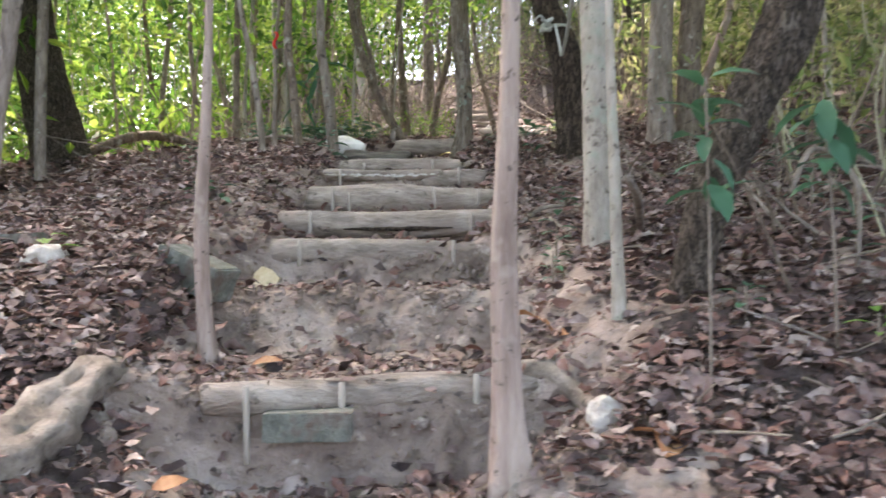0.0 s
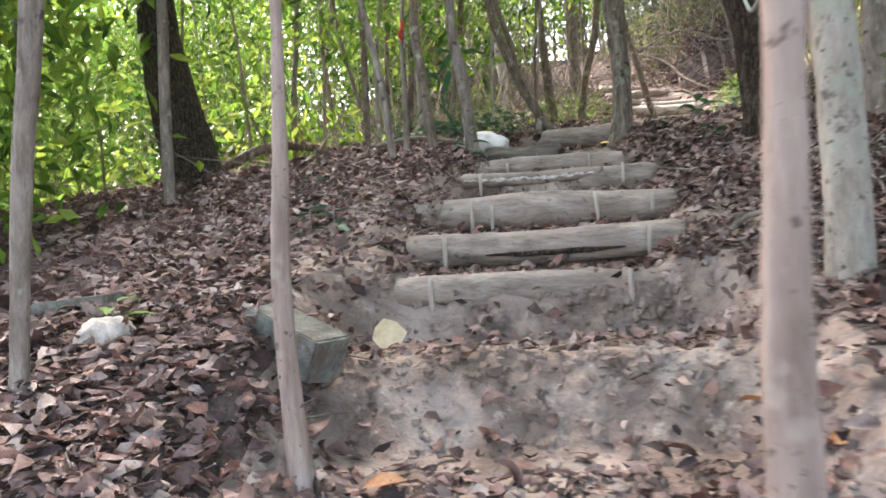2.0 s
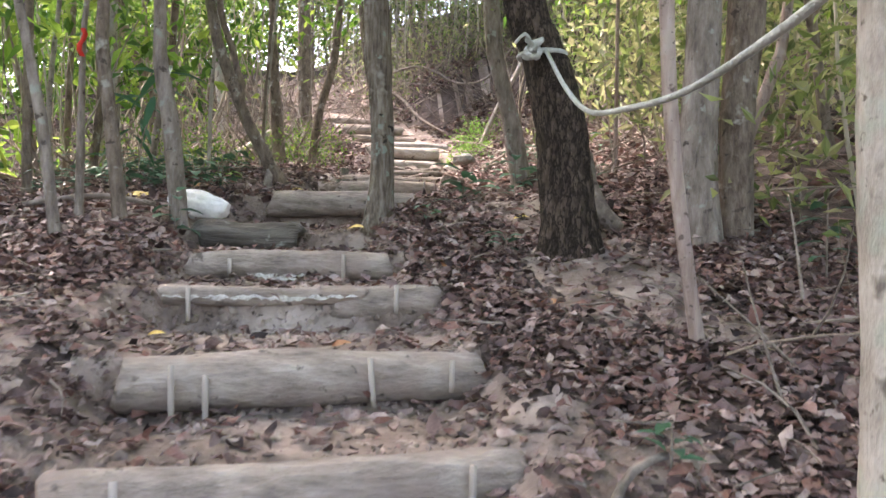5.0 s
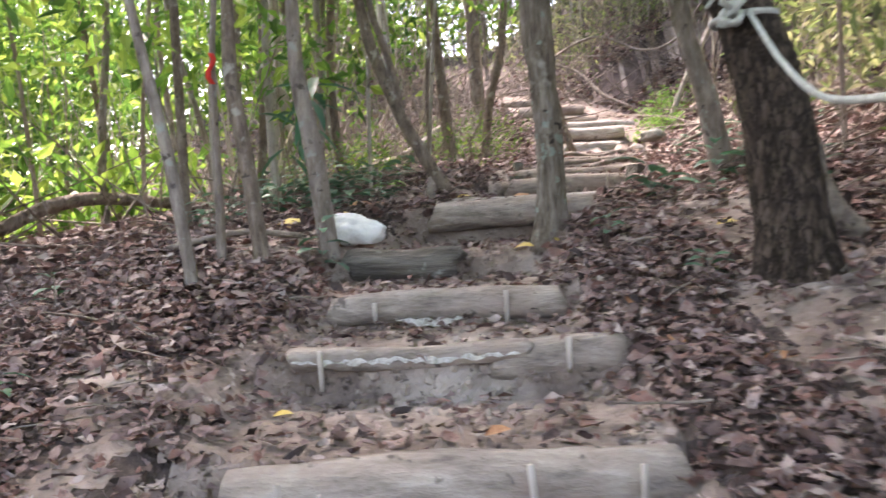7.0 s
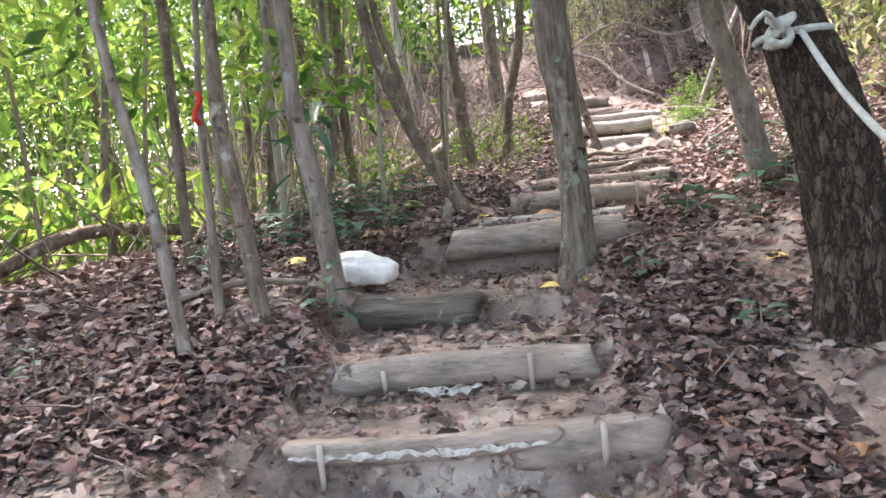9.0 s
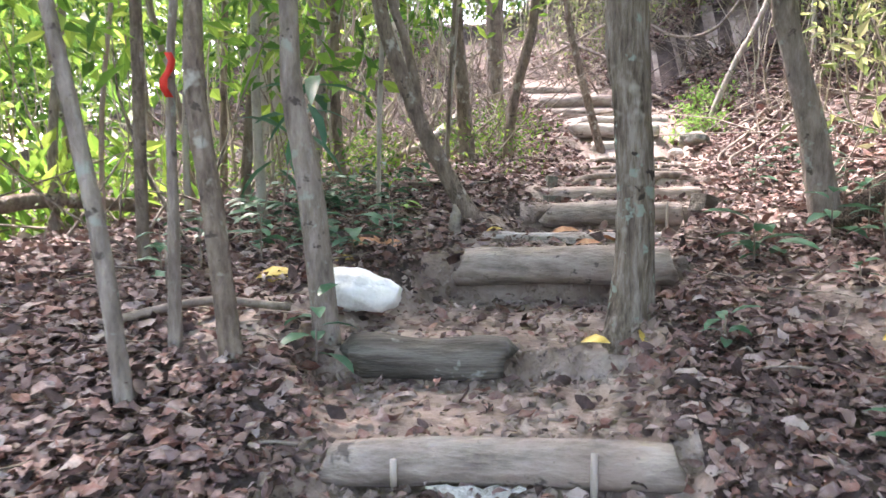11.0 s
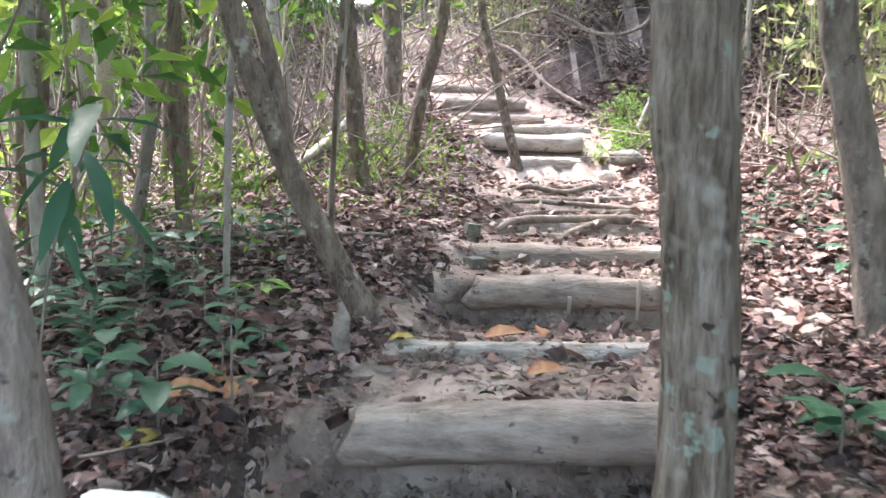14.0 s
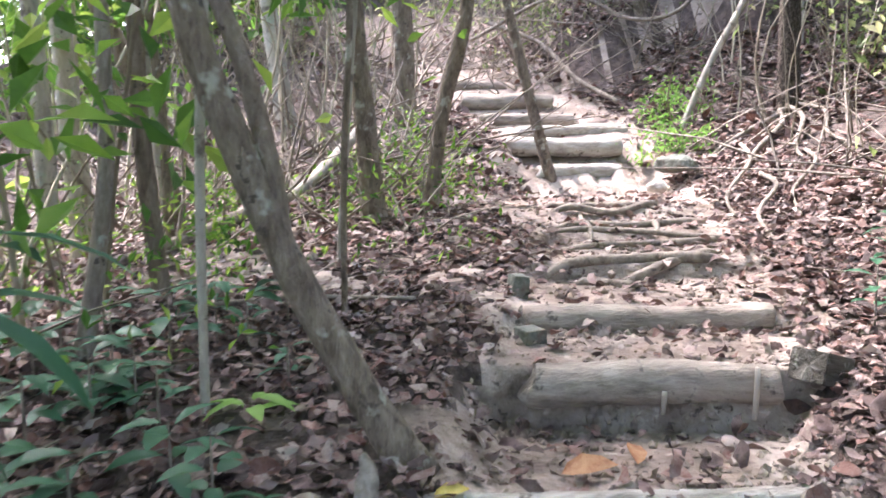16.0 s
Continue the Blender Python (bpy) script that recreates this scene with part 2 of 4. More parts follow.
def leaf_mesh(name, at, ahead, up, length, width, fold=0.15, curl=0.2, simple=False):
    """Many leaves in one mesh: arrays of where each stalk is, the way it points, its upper side, length, width."""
    at, ahead, up = (np.asarray(a, float) for a in (at, ahead, up))
    ahead = ahead / np.linalg.norm(ahead, axis=1, keepdims=True)
    sidew = np.cross(ahead, up)
    sidew /= np.linalg.norm(sidew, axis=1, keepdims=True) + 1e-9
    up = np.cross(sidew, ahead)
    L, W = np.asarray(length, float)[:, None], np.asarray(width, float)[:, None]
    curl = np.broadcast_to(np.asarray(curl, float), (len(at),))[:, None]
    fold = np.broadcast_to(np.asarray(fold, float), (len(at),))[:, None]

    def v(t, s):
        return at + ahead * (L * t) + sidew * (W * s) + up * (abs(s) * W * fold * 2 - curl * L * (t - 0.45) ** 2 * 1.6 + curl * L * 0.3)
    if simple:
        rows = [v(0, 0), v(0.45, 0.5), v(1, 0), v(0.45, -0.5)]
        tri = np.array([[0, 1, 2], [0, 2, 3]])
    else:
        rows = [v(0, 0), v(0.16, 0), v(0.45, 0), v(0.76, 0), v(1, 0), v(0.14, 0.3), v(0.43, 0.5), v(0.76, 0.33), v(0.14, -0.3), v(0.43, -0.5), v(0.76, -0.33)]
        tri = np.array([[0, 5, 1], [1, 5, 6], [1, 6, 2], [2, 6, 7], [2, 7, 3], [3, 7, 4], [0, 1, 8], [1, 9, 8], [1, 2, 9], [2, 10, 9], [2, 3, 10], [3, 4, 10]])
    k = len(rows)
    verts = np.stack(rows, 1).reshape(-1, 3)
    faces = (tri[None] + (np.arange(len(at)) * k)[:, None, None]).reshape(-1, 3)
    mesh = bpy.data.meshes.new(name)
    mesh.vertices.add(len(verts))
    mesh.vertices.foreach_set("co", verts.ravel())
    mesh.loops.add(faces.size)
    mesh.loops.foreach_set("vertex_index", faces.ravel().astype(np.int32))
    mesh.polygons.add(len(faces))
    mesh.polygons.foreach_set("loop_start", np.arange(0, faces.size, 3, dtype=np.int32))
    mesh.polygons.foreach_set("loop_total", np.full(len(faces), 3, dtype=np.int32))
    mesh.update(calc_edges=True)
    mesh.polygons.foreach_set("use_smooth", [not simple] * len(faces))
    return mesh


rng = np.random.default_rng(4)


def chance(n, spread=1.0):
    return rng.normal(size=(n, 3)) * spread


def lerp(v, knots):
    return float(np.interp(v, [k[0] for k in knots], [k[1] for k in knots]))


def smooth(a, b, v):
    k = min(1.0, max(0.0, (v - a) / (b - a)))
    return k * k * (3 - 2 * k)


# the slope beside the path, and the line the path takes over it
SLOPE = [(-60, -9), (-6, -1.1), (0, 0.05), (2.3, 0.84), (2.9, 1.13), (3.7, 1.38), (4.6, 1.52), (5.2, 1.68), (5.9, 1.88), (6.7, 2.08), (7.5, 2.3),
         (8.4, 2.54), (9.7, 2.7), (10.4, 2.83), (11, 2.94), (12, 3.09), (14.8, 3.47), (16, 3.75), (17.6, 4.35), (19, 4.95), (24, 6.6), (40, 10), (150, 24)]
LINE = [(0, -0.2), (2.7, -0.25), (4.6, -0.3), (7.4, -0.25), (8.3, -0.4), (9.3, 0.1), (11, 0.72), (12.4, 1.2), (14, 1.5), (15.9, 1.85), (16.6, 1.9), (17.8, 1.45), (20, 0.6), (24, -0.8)]
# each step: y of its front, top z, how far the front runs back per metre to the right
STEPS = [(1.9, 0.56, 0.0), (2.82, 0.92, 0.2), (3.80, 1.225, 0.0), (4.61, 1.45, 0.09), (5.22, 1.65, 0.0), (5.98, 1.87, 0.06), (6.76, 2.085, -0.03), (7.43, 2.235, -0.04),
         (8.25, 2.40, 0.0), (9.45, 2.68, -0.05), (10.15, 2.765, -0.05), (11.02, 2.93, -0.15), (11.62, 3.04, -0.1), (12.45, 3.16, 0.0), (13.3, 3.25, 0.1), (14.0, 3.35, 0.1), (15.75, 3.62, 0.1),
         (16.2, 3.88, 0.1), (16.7, 4.02, 0.2), (17.1, 4.18, 0.1), (17.6, 4.42, 0.1), (18.3, 4.66, 0.1), (19.0, 4.9, 0.1)]


def side(x, y):
    u = x - lerp(y, LINE)
    z = lerp(y, SLOPE)
    if u < -1.8:
        z -= (0.22 - 0.15 * smooth(8.3, 9.8, y)) * (-u - 1.8) + 0.03 * max(0, -u - 6) ** 1.5
    if u > 1.1:
        z += (u - 1.1) * (0.14 + 0.22 * smooth(7, 13, y)) - 0.004 * max(0, u - 12) ** 2
    z -= 0.24 * max(0.0, -u - 3.4) * smooth(9, 14, y) * (1 - 0.5 * smooth(30, 60, y))
    z += 0.6 * smooth(18.3, 18.7, y + 0.3 * math.sin(3 * x)) * smooth(1.9, 2.5, x)
    return z


def tread(x, y):
    u = x - lerp(y, LINE)
    z = -0.1 + 0.1 * y
    for i, (ys, zs, run) in enumerate(STEPS):
        d = y - ys - run * u + 0.045 * noise.noise((x * 3.5, i * 5.3, 0)) + 0.03 * noise.noise((x * 11, i * 3.1, z * 9))
        soft = (0.05, 0.1, 0.26, 0.17)[i] if i < 4 else 0.05
        if d < -soft:
            break
        nxt = STEPS[i + 1][0] - ys if i + 1 < len(STEPS) else 1
        lift = {2: -0.05, 10: -0.1}.get(i, 0.025) * min(1, max(0, d / nxt))
        z += (zs - 0.015 + lift - z) * smooth(-soft, 0.05, d)
    return z


def path_share(x, y):
    u = abs(x - lerp(y, LINE))
    half = 0.56 + 0.08 * math.sin(2.3 * y) + 0.12 * smooth(12, 14, y)
    half += 0.16 * smooth(3.6, 3.8, y) * (1 - smooth(4.45, 4.7, y))
    if y < 3.4:
        half -= 0.1
    return 1 - smooth(half, half + (0.34 if y > 3.4 else 0.34 + 0.3 * (1 - smooth(3.0, 3.4, y))), u)


def ground_z(x, y):
    k = path_share(x, y) * (1 - smooth(19, 21, y))
    z = side(x, y)
    z += (1 - k) * (0.05 * noise.noise((x * 0.9, y * 0.9, 3)) + 0.025 * noise.noise((x * 3, y * 3, 7)))
    if k > 0:
        z += k * (tread(x, y) - z)
    z += 0.2 * math.exp(-((x - 0.27) ** 2 + (y - 2.22) ** 2) / 0.07)
    return z + 0.012 * noise.noise((x * 5, y * 5, 1)) + 0.011 * noise.noise((x * 11, y * 11, 2))


# columns towards the sun kept free of leaves, to place the light patches
GAPS = ((-4.4, 11.3, 1.5), (-6.5, 12.5, 1.6), (1.85, 15.0, 0.55), (1.75, 16.4, 0.7), (0.95, 5.6, 0.16), (-3.0, 15.5, 0.9), (-7, 17, 1.5), (-1.7, 13.6, 0.8), (-0.5, 16.2, 0.8), (-2.6, 11.6, 0.45), (0.6, 20.5, 1.0))   # where the sun reaches the ground: x, y, radius

# ---- ground ----
def spaced(low, high, fine, edge, reach):
    v = list(np.arange(low, high, fine))
    d, a, b = fine, v[0], v[-1]
    while a > edge[0]:
        d = min(d * 1.12, reach)
        a -= d
        v.insert(0, a)
    d = fine
    while b < edge[1]:
        d = min(d * 1.12, reach)
        b += d
        v.append(b)
    return v


gx, gy = spaced(-1.9, 2.4, 0.045, (-140, 140), 9), spaced(1.6, 13.5, 0.042, (-60, 170), 9)
for ys, zs, run in STEPS:
    if 1.5 < ys < 13:
        gy += list(np.arange(ys - 0.13, ys + 0.13, 0.014))
gy = sorted(set(round(v, 3) for v in gy))
verts = []
for y in gy:
    for x in gx:
        z = ground_z(x, y)
        if 1.6 < y < 13 and abs(x) < 2.2:
            k = min(1.0, max(0.0, (abs(ground_z(x, y + 0.02) - ground_z(x, y - 0.02)) / 0.04 - 0.6)))
            n3 = 0.05 * noise.noise((x * 6, z * 6, 4)) + 0.04 * noise.noise((x * 17, z * 14, 8)) + 0.02 * noise.noise((x * 40, z * 45, 3))
            verts.append((x, y - k * n3, z))
        else:
            verts.append((x, y, z))
w = len(gx)
faces = [(j * w + i, j * w + i + 1, (j + 1) * w + i + 1, (j + 1) * w + i) for j in range(len(gy) - 1) for i in range(w - 1)]
ground = part("ground", from_arrays("ground", verts, faces), SOIL)
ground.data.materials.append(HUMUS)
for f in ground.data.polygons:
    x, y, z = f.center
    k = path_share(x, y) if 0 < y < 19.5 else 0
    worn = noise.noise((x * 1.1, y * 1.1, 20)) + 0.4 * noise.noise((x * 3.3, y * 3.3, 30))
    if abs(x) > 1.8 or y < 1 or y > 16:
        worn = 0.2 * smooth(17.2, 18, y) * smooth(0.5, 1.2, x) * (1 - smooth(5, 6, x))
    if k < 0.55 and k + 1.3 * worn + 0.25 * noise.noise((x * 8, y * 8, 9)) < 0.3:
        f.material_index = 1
tagged(ground, "bare brown earth of a forest slope under dead leaves", "ground", kind="structure")


# ---- log steps ----
def log_step(x0, x1, y0, y1, z, r, mat, label, pegs=(), seed=0.0, taper=1.0, rough=0.09):
    """A log across the path whose top is at z; pegs: x places of the stakes in front of it."""
    def on(k):
        return (x0 + (x1 - x0) * k, y0 + (y1 - y0) * k, z - r + 0.008 * math.sin(seed * 3 + 5 * k), r * (taper ** k) * (1 + 0.05 * math.sin(9 * k + seed)))
    e = (x1 - x0)
    pts = [(x0 + 0.004, y0, z - r, r * 0.75)] + [(*on(0.012)[:3], r * 0.95)] + [on(k / 7) for k in range(1, 7)] + [(*on(0.988)[:3], r * 0.95 * taper), (x1 - 0.004, y1, z - r, r * 0.75 * taper)]
    base = new("log_step")
    base.location = (x0 + e / 2, (y0 + y1) / 2, z - 2 * r)
    mesh = tube("log", pts, 0.03, 20, rough, 3.5, seed=seed)
    shift = Matrix.Translation(-base.location)
    mesh.transform(shift)
    part("log", mesh, mat, base)
    for x, up, drop, lean in pegs:
        k = (x - x0) / e
        y = y0 + (y1 - y0) * k - r - 0.012
        rr = 0.011
        m = tube("peg", [(x + lean, y - 0.002, z - r * 0.5 + up, rr), (x + lean / 2, y, z - r - 0.02, rr * 1.1), (x, y + 0.01, z - r - drop, rr * 0.9)], 0.04, 8, 0.12, 9)
        m.transform(shift)
        part("peg", m, PEG, base, "thin pale wooden stake")
    return tagged(base, label, "log", "log steps of the path", "thing")


log_step(-0.80, 0.42, 2.74, 3.02, 0.945, 0.062, WOOD, "weathered log edging an earth step above a brick", [(-0.63, 0.02, 0.22, 0.0), (-0.31, 0.02, 0.25, 0.0), (0.17, 0.03, 0.13, 0.0)], 1.0, rough=0.25)
log_step(-0.93, 0.30, 4.60, 4.70, 1.475, 0.082, WOOD, "pale weathered log step over a worn earth riser", [(-0.74, 0.03, 0.10, 0.0), (0.14, 0.03, 0.10, 0.0)], 2.0, 0.85)
log_step(-0.97, 0.45, 5.17, 5.19, 1.665, 0.085, WOOD, "weathered log step with a long dark split", [(-0.76, 0.03, 0.11, 0.0), (0.27, 0.03, 0.08, 0.0)], 3.0, 1.05, 0.16)
log_step(-0.91, 0.53, 5.88, 5.98, 1.895, 0.112, WOOD, "thick round weathered log step held by stakes", [(-0.70, 0.03, 0.13, 0.0), (-0.58, -0.01, 0.14, 0.0), (0.05, 0.04, 0.1, -0.02), (0.36, 0.02, 0.05, 0.0)], 4.0, 0.9, 0.06)
log_step(-0.89, 0.10, 6.78, 6.74, 2.105, 0.05, WOOD, "thin split log step with a pale flaking edge", [(-0.75, 0.02, 0.12, 0.0)], 5.0, 0.9, 0.25)
log_step(-0.05, 0.47, 6.80, 6.78, 2.105, 0.085, WOOD, "short weathered log butting against a split log", [(0.25, 0.05, 0.05, 0.0)], 5.5, 1.0, 0.12)
log_step(-0.84, 0.32, 7.43, 7.38, 2.26, 0.075, WOOD, "weathered log step with splintered underside", [(-0.6, 0.0, 0.06, 0.0), (0.03, 0.03, 0.1, 0.0)], 6.0, 1.1, 0.12)
log_step(-0.86, -0.20, 8.26, 8.22, 2.455, 0.1, WOOD_DARK, "short dark damp log step on bare earth", [], 7.0, 0.9)
log_step(-0.42, 0.78, 9.42, 9.36, 2.735, 0.108, WOOD, "rounded weathered log step behind a lichened trunk", [], 8.0, 1.0)
log_step(-0.28, 0.95, 10.22, 10.16, 2.775, 0.05, WOOD_PALE, "half-buried worn log in trodden earth", [], 9.0, 0.9, 0.25)
log_step(0.22, 1.24, 11.07, 10.92, 2.955, 0.095, WOOD, "thick grey log step above an earth riser", [(0.74, -0.05, 0.1, 0.0), (1.1, 0.05, 0.12, 0.0)], 10.0, 0.9)
log_step(0.34, 1.55, 11.70, 11.58, 3.06, 0.075, WOOD, "long grey log step strewn with dead leaves", [], 11.0, 1.05, 0.14)
log_step(1.25, 2.15, 15.78, 15.86, 3.66, 0.09, WOOD_PALE, "sunlit pale log step on the upper path", [], 12.0, 0.9)
log_step(1.05, 2.28, 16.2, 16.26, 3.93, 0.10, WOOD_PALE, "sunlit thick log step on the upper path", [], 13.0, 1.0)
log_step(1.2, 2.55, 16.62, 16.95, 4.08, 0.08, WOOD_PALE, "slanting grey log step on the upper path", [], 14.0, 1.0)
log_step(0.9, 2.0, 17.1, 17.12, 4.22, 0.08, WOOD, "grey log step on the upper path", [], 15.0, 1.0)
log_step(0.7, 1.85, 17.6, 17.66, 4.48, 0.11, WOOD, "thick grey log step on the upper path", [], 16.0, 0.9)
log_step(0.5, 1.4, 18.3, 18.3, 4.7, 0.08, WOOD, "grey log step near the top of the path", [], 17.0, 0.9)


# Its one use is a dark strip in place of shade, not torn wood.
def shade_strip(points, mat, label):
    ob = part("splinter", tube("splinter", points, 0.03, 6, 0.4, 12), mat)
    return tagged(ob, label, "splinter", kind="thing")


def flake(x0, x1, y0, y1, z, deep, label, seed):
    """A flat strip of torn wood with a ragged lower edge."""
    g = random.Random(seed)
    n = int((x1 - x0) / 0.022)
    verts, faces = [], []
    for k in range(n + 1):
        f = k / n
        end = min(1.0, 6 * f, 6 * (1 - f)) + 0.05
        x, y = x0 + (x1 - x0) * f, y0 + (y1 - y0) * f + g.uniform(-0.003, 0.003)
        top, low = z + g.uniform(-0.01, 0.008), z - end * deep * g.uniform(0.25, 1.2)
        verts += [(x, y, top), (x, y - 0.006, low), (x, y + 0.006, low), (x, y + 0.012, top)]
        if k:
            a, b = 4 * k - 4, 4 * k
            faces += [(a + q, a + (q + 1) % 4, b + (q + 1) % 4, b + q) for q in range(4)]
    faces += [(3, 2, 1, 0), (4 * n, 4 * n + 1, 4 * n + 2, 4 * n + 3)]
    return tagged(part("splinter", from_arrays("splinter", verts, faces, True), WHITE_WOOD), label, "splinter", kind="thing")


flake(-0.5, -0.18, 7.325, 7.315, 2.135, 0.035, "whitish splinter hanging under a log step", 3)
flake(-0.87, 0.06, 6.724, 6.692, 2.056, 0.024, "pale flaking strip of wood along a split log", 5)
# dark tube added where only the gap between log and earth is in shade
shade_strip([(-0.55, 5.09, 1.545, 0.004), (-0.3, 5.085, 1.545, 0.015), (0.0, 5.09, 1.55, 0.012), (0.15, 5.095, 1.555, 0.004)], BARK_DARK, "dark strip standing in for the shaded gap under a split log")


# ---- blocks, stones, roots ----
def stone(name, x, y, z, size, mat, label, turn=0.0, tilt=0.0, boxy=False, seed=0.0, category="stone"):
    bm = bmesh.new()
    if boxy:
        bmesh.ops.create_cube(bm, size=1)
        bmesh.ops.bevel(bm, geom=bm.edges[:], offset=0.035, segments=2, affect="EDGES")
        bmesh.ops.subdivide_edges(bm, edges=bm.edges[:], cuts=1, use_grid_fill=True)
    else:
        bmesh.ops.create_icosphere(bm, subdivisions=4, radius=0.5)
    for v in bm.verts:
        k = 0.06 if boxy else 0.30
        v.co *= 1 + k * noise.noise(v.co * (2.2 if not boxy else 3) + Vector((seed, 0, 0))) + (0.03 if boxy else 0.12) * noise.noise(v.co * 7 + Vector((0, seed, 0)))
        if not boxy:
            for axis in range(3):
                v.co[axis] = max(-0.5, min(0.5, v.co[axis]))
        v.co = Vector((v.co.x * size[0], v.co.y * size[1], v.co.z * size[2]))
    for f in bm.faces:
        f.smooth = not boxy
    ob = part(name, bm, mat)
    ob.matrix_world = pose(x, y, z, 0, tilt, turn)
    return tagged(ob, label, category, kind="thing")


stone("white_stone", -0.93, 8.80, 2.575, (0.46, 0.26, 0.22), STONE, "smooth white rounded stone beside a thin trunk", -12, 12, seed=1)
stone("brick", -0.42, 2.735, 0.795, (0.30, 0.12, 0.10), BLOCK, "grey-green concrete brick under a log step", 2, 0, True, 2, "brick")
stone("concrete_block", -1.09, 3.70, 1.30, (0.36, 0.17, 0.16), BLOCK, "tilted grey-green concrete block in dead leaves", -24, 20, True, 3, "block")
stone("concrete_block", -2.05, 3.92, 1.41, (0.30, 0.2, 0.14), BLOCK, "grey concrete block lying in dead leaves", 8, -5, True, 4, "block")
stone("pale_rock", -1.70, 3.52, 1.36, (0.19, 0.16, 0.14), ROCK, "small pale rock among dead leaves", 20, 0, seed=5, category="rock")
stone("pale_rock", -1.28, 2.80, 1.03, (0.15, 0.1, 0.12), ROCK, "small pale stone beside a thick root", 60, 20, seed=15, category="rock")
stone("pale_rock", 0.56, 2.5, 0.86, (0.14, 0.09, 0.13), ROCK, "angular cream stone on dead leaves", 30, 30, seed=6, category="rock")
stone("concrete_block", 0.36, 12.04, 3.08, (0.09, 0.11, 0.16), BLOCK, "mossy brick standing beside a log step", 10, 8, True, 7, "block")
stone("concrete_block", 0.32, 11.5, 2.96, (0.11, 0.13, 0.07), BLOCK, "flat mossy brick beside a log step", 20, 0, True, 8, "block")
stone("dark_rock", 1.42, 10.92, 2.92, (0.22, 0.16, 0.13), WOOD_DARK, "dark angular rock at the end of a log step", 30, 15, True, 9, "rock")
stone("mossy_rock", 2.5, 15.3, 3.66, (0.2, 0.5, 0.18), BLOCK, "mossy elongated rock beside the upper path", 30, 0, seed=10, category="rock")
stone("pale_rock", 2.2, 14.95, 3.46, (0.2, 0.16, 0.12), ROCK, "pale sunlit rock on the trodden path", 30, 0, seed=12, category="rock")


def stick(name, pts, mat, label, category, step=0.06, sides=8, rough=0.15, lift=0.0, flare=0.0):
    """A root, branch or vine; z is height over the ground."""
    q = [(x, y, ground_z(x, y) + z + lift, r) for x, y, z, r in pts]
    ob = part(name, tube(name, q, step, sides, rough, 5, seed=q[0][0], flare=flare), mat)
    return tagged(ob, label, category, kind="thing")


stick("root", [(-1.08, 2.76, 0.0, 0.03), (-1.13, 2.62, 0.04, 0.06), (-1.17, 2.45, 0.03, 0.085), (-1.2, 2.3, 0.0, 0.11), (-1.3, 2.1, -0.02, 0.13), (-1.6, 1.9, -0.02, 0.14)], ROOT, "thick pale eroded root at the edge of the path", "root", rough=0.75, sides=18, step=0.03)
stick("root", [(0.3, 3.02, 0.02, 0.045), (0.45, 2.98, 0.0, 0.045), (0.56, 2.85, 0.0, 0.04), (0.58, 2.66, 0.0, 0.028), (0.66, 2.4, -0.02, 0.02)], ROOT, "pale knotted root running from a log step", "root", rough=0.25)
stick("root", [(0.27, 2.9, 0.05, 0.035), (0.29, 2.75, 0.03, 0.03), (0.28, 2.55, 0.02, 0.025), (0.27, 2.3, 0.01, 0.022), (0.2, 2.05, 0.0, 0.015)], ROOT, "forked root at the foot of a tan trunk", "root")
for x0, y0, x1, y1, r, bow, lift in ((0.55, 12.42, 1.75, 12.5, 0.035, 0.06, 0.02), (0.75, 12.36, 1.1, 12.2, 0.03, 0.03, 0.01), (1.0, 12.3, 1.8, 12.75, 0.035, -0.05, 0.02), (0.8, 13.0, 2.1, 13.25, 0.025, -0.1, 0.02),
                                     (0.8, 13.35, 2.2, 13.15, 0.022, 0.08, 0.02), (0.9, 13.6, 2.2, 13.75, 0.028, -0.12, 0.02), (1.0, 14.0, 2.0, 14.25, 0.03, -0.12, 0.03), (0.9, 14.3, 1.9, 14.1, 0.022, 0.1, 0.02),
                                     (1.3, 14.4, 1.1, 13.2, 0.02, 0.08, 0.02), (1.9, 14.6, 1.6, 13.3, 0.022, -0.1, 0.02)):
    mx, my = (x0 + x1) / 2 + 0.1 * bow, (y0 + y1) / 2 + bow
    stick("root", [(x0, y0, -0.02, r * 0.6), ((x0 * 2 + mx) / 3, (y0 * 2 + my) / 3 + 0.03, lift, r), (mx, my, lift, r * 0.9), ((x1 * 2 + mx) / 3, (y1 * 2 + my) / 3 - 0.03, lift, r * 1.1), (x1, y1, -0.02, r * 0.5)], ROOT, "bare grey tree root across the trodden earth", "root")
for x0, y0, x1, y1, rad in ((3.9, 16.0, 2.9, 14.6, 0.03), (4.0, 16.1, 3.3, 14.2, 0.025), (3.95, 16.0, 3.0, 15.6, 0.03), (4.1, 16.0, 3.8, 14.4, 0.022), (3.2, 15.4, 2.3, 13.6, 0.02), (2.9, 14.4, 2.2, 12.8, 0.02), (3.4, 14.6, 2.6, 13.2, 0.018)):
    stick("root", [(x0, y0, 0.1, rad), (x0 * 0.7 + x1 * 0.3 + 0.1, y0 * 0.7 + y1 * 0.3, 0.09, rad), (x0 * 0.35 + x1 * 0.65 - 0.08, y0 * 0.35 + y1 * 0.65, 0.06, rad * 0.8), (x1, y1, 0.02, rad * 0.5)], ROOT, "bared grey root running down the bank", "root")
stick("bark_stump", [(-0.43, 10.02, -0.03, 0.034), (-0.45, 10.06, 0.06, 0.036), (-0.44, 10.1, 0.13, 0.03), (-0.46, 10.11, 0.2, 0.012)], ROOT, "small splintered pale stump beside a leaning trunk", "stump", rough=0.9, step=0.02)
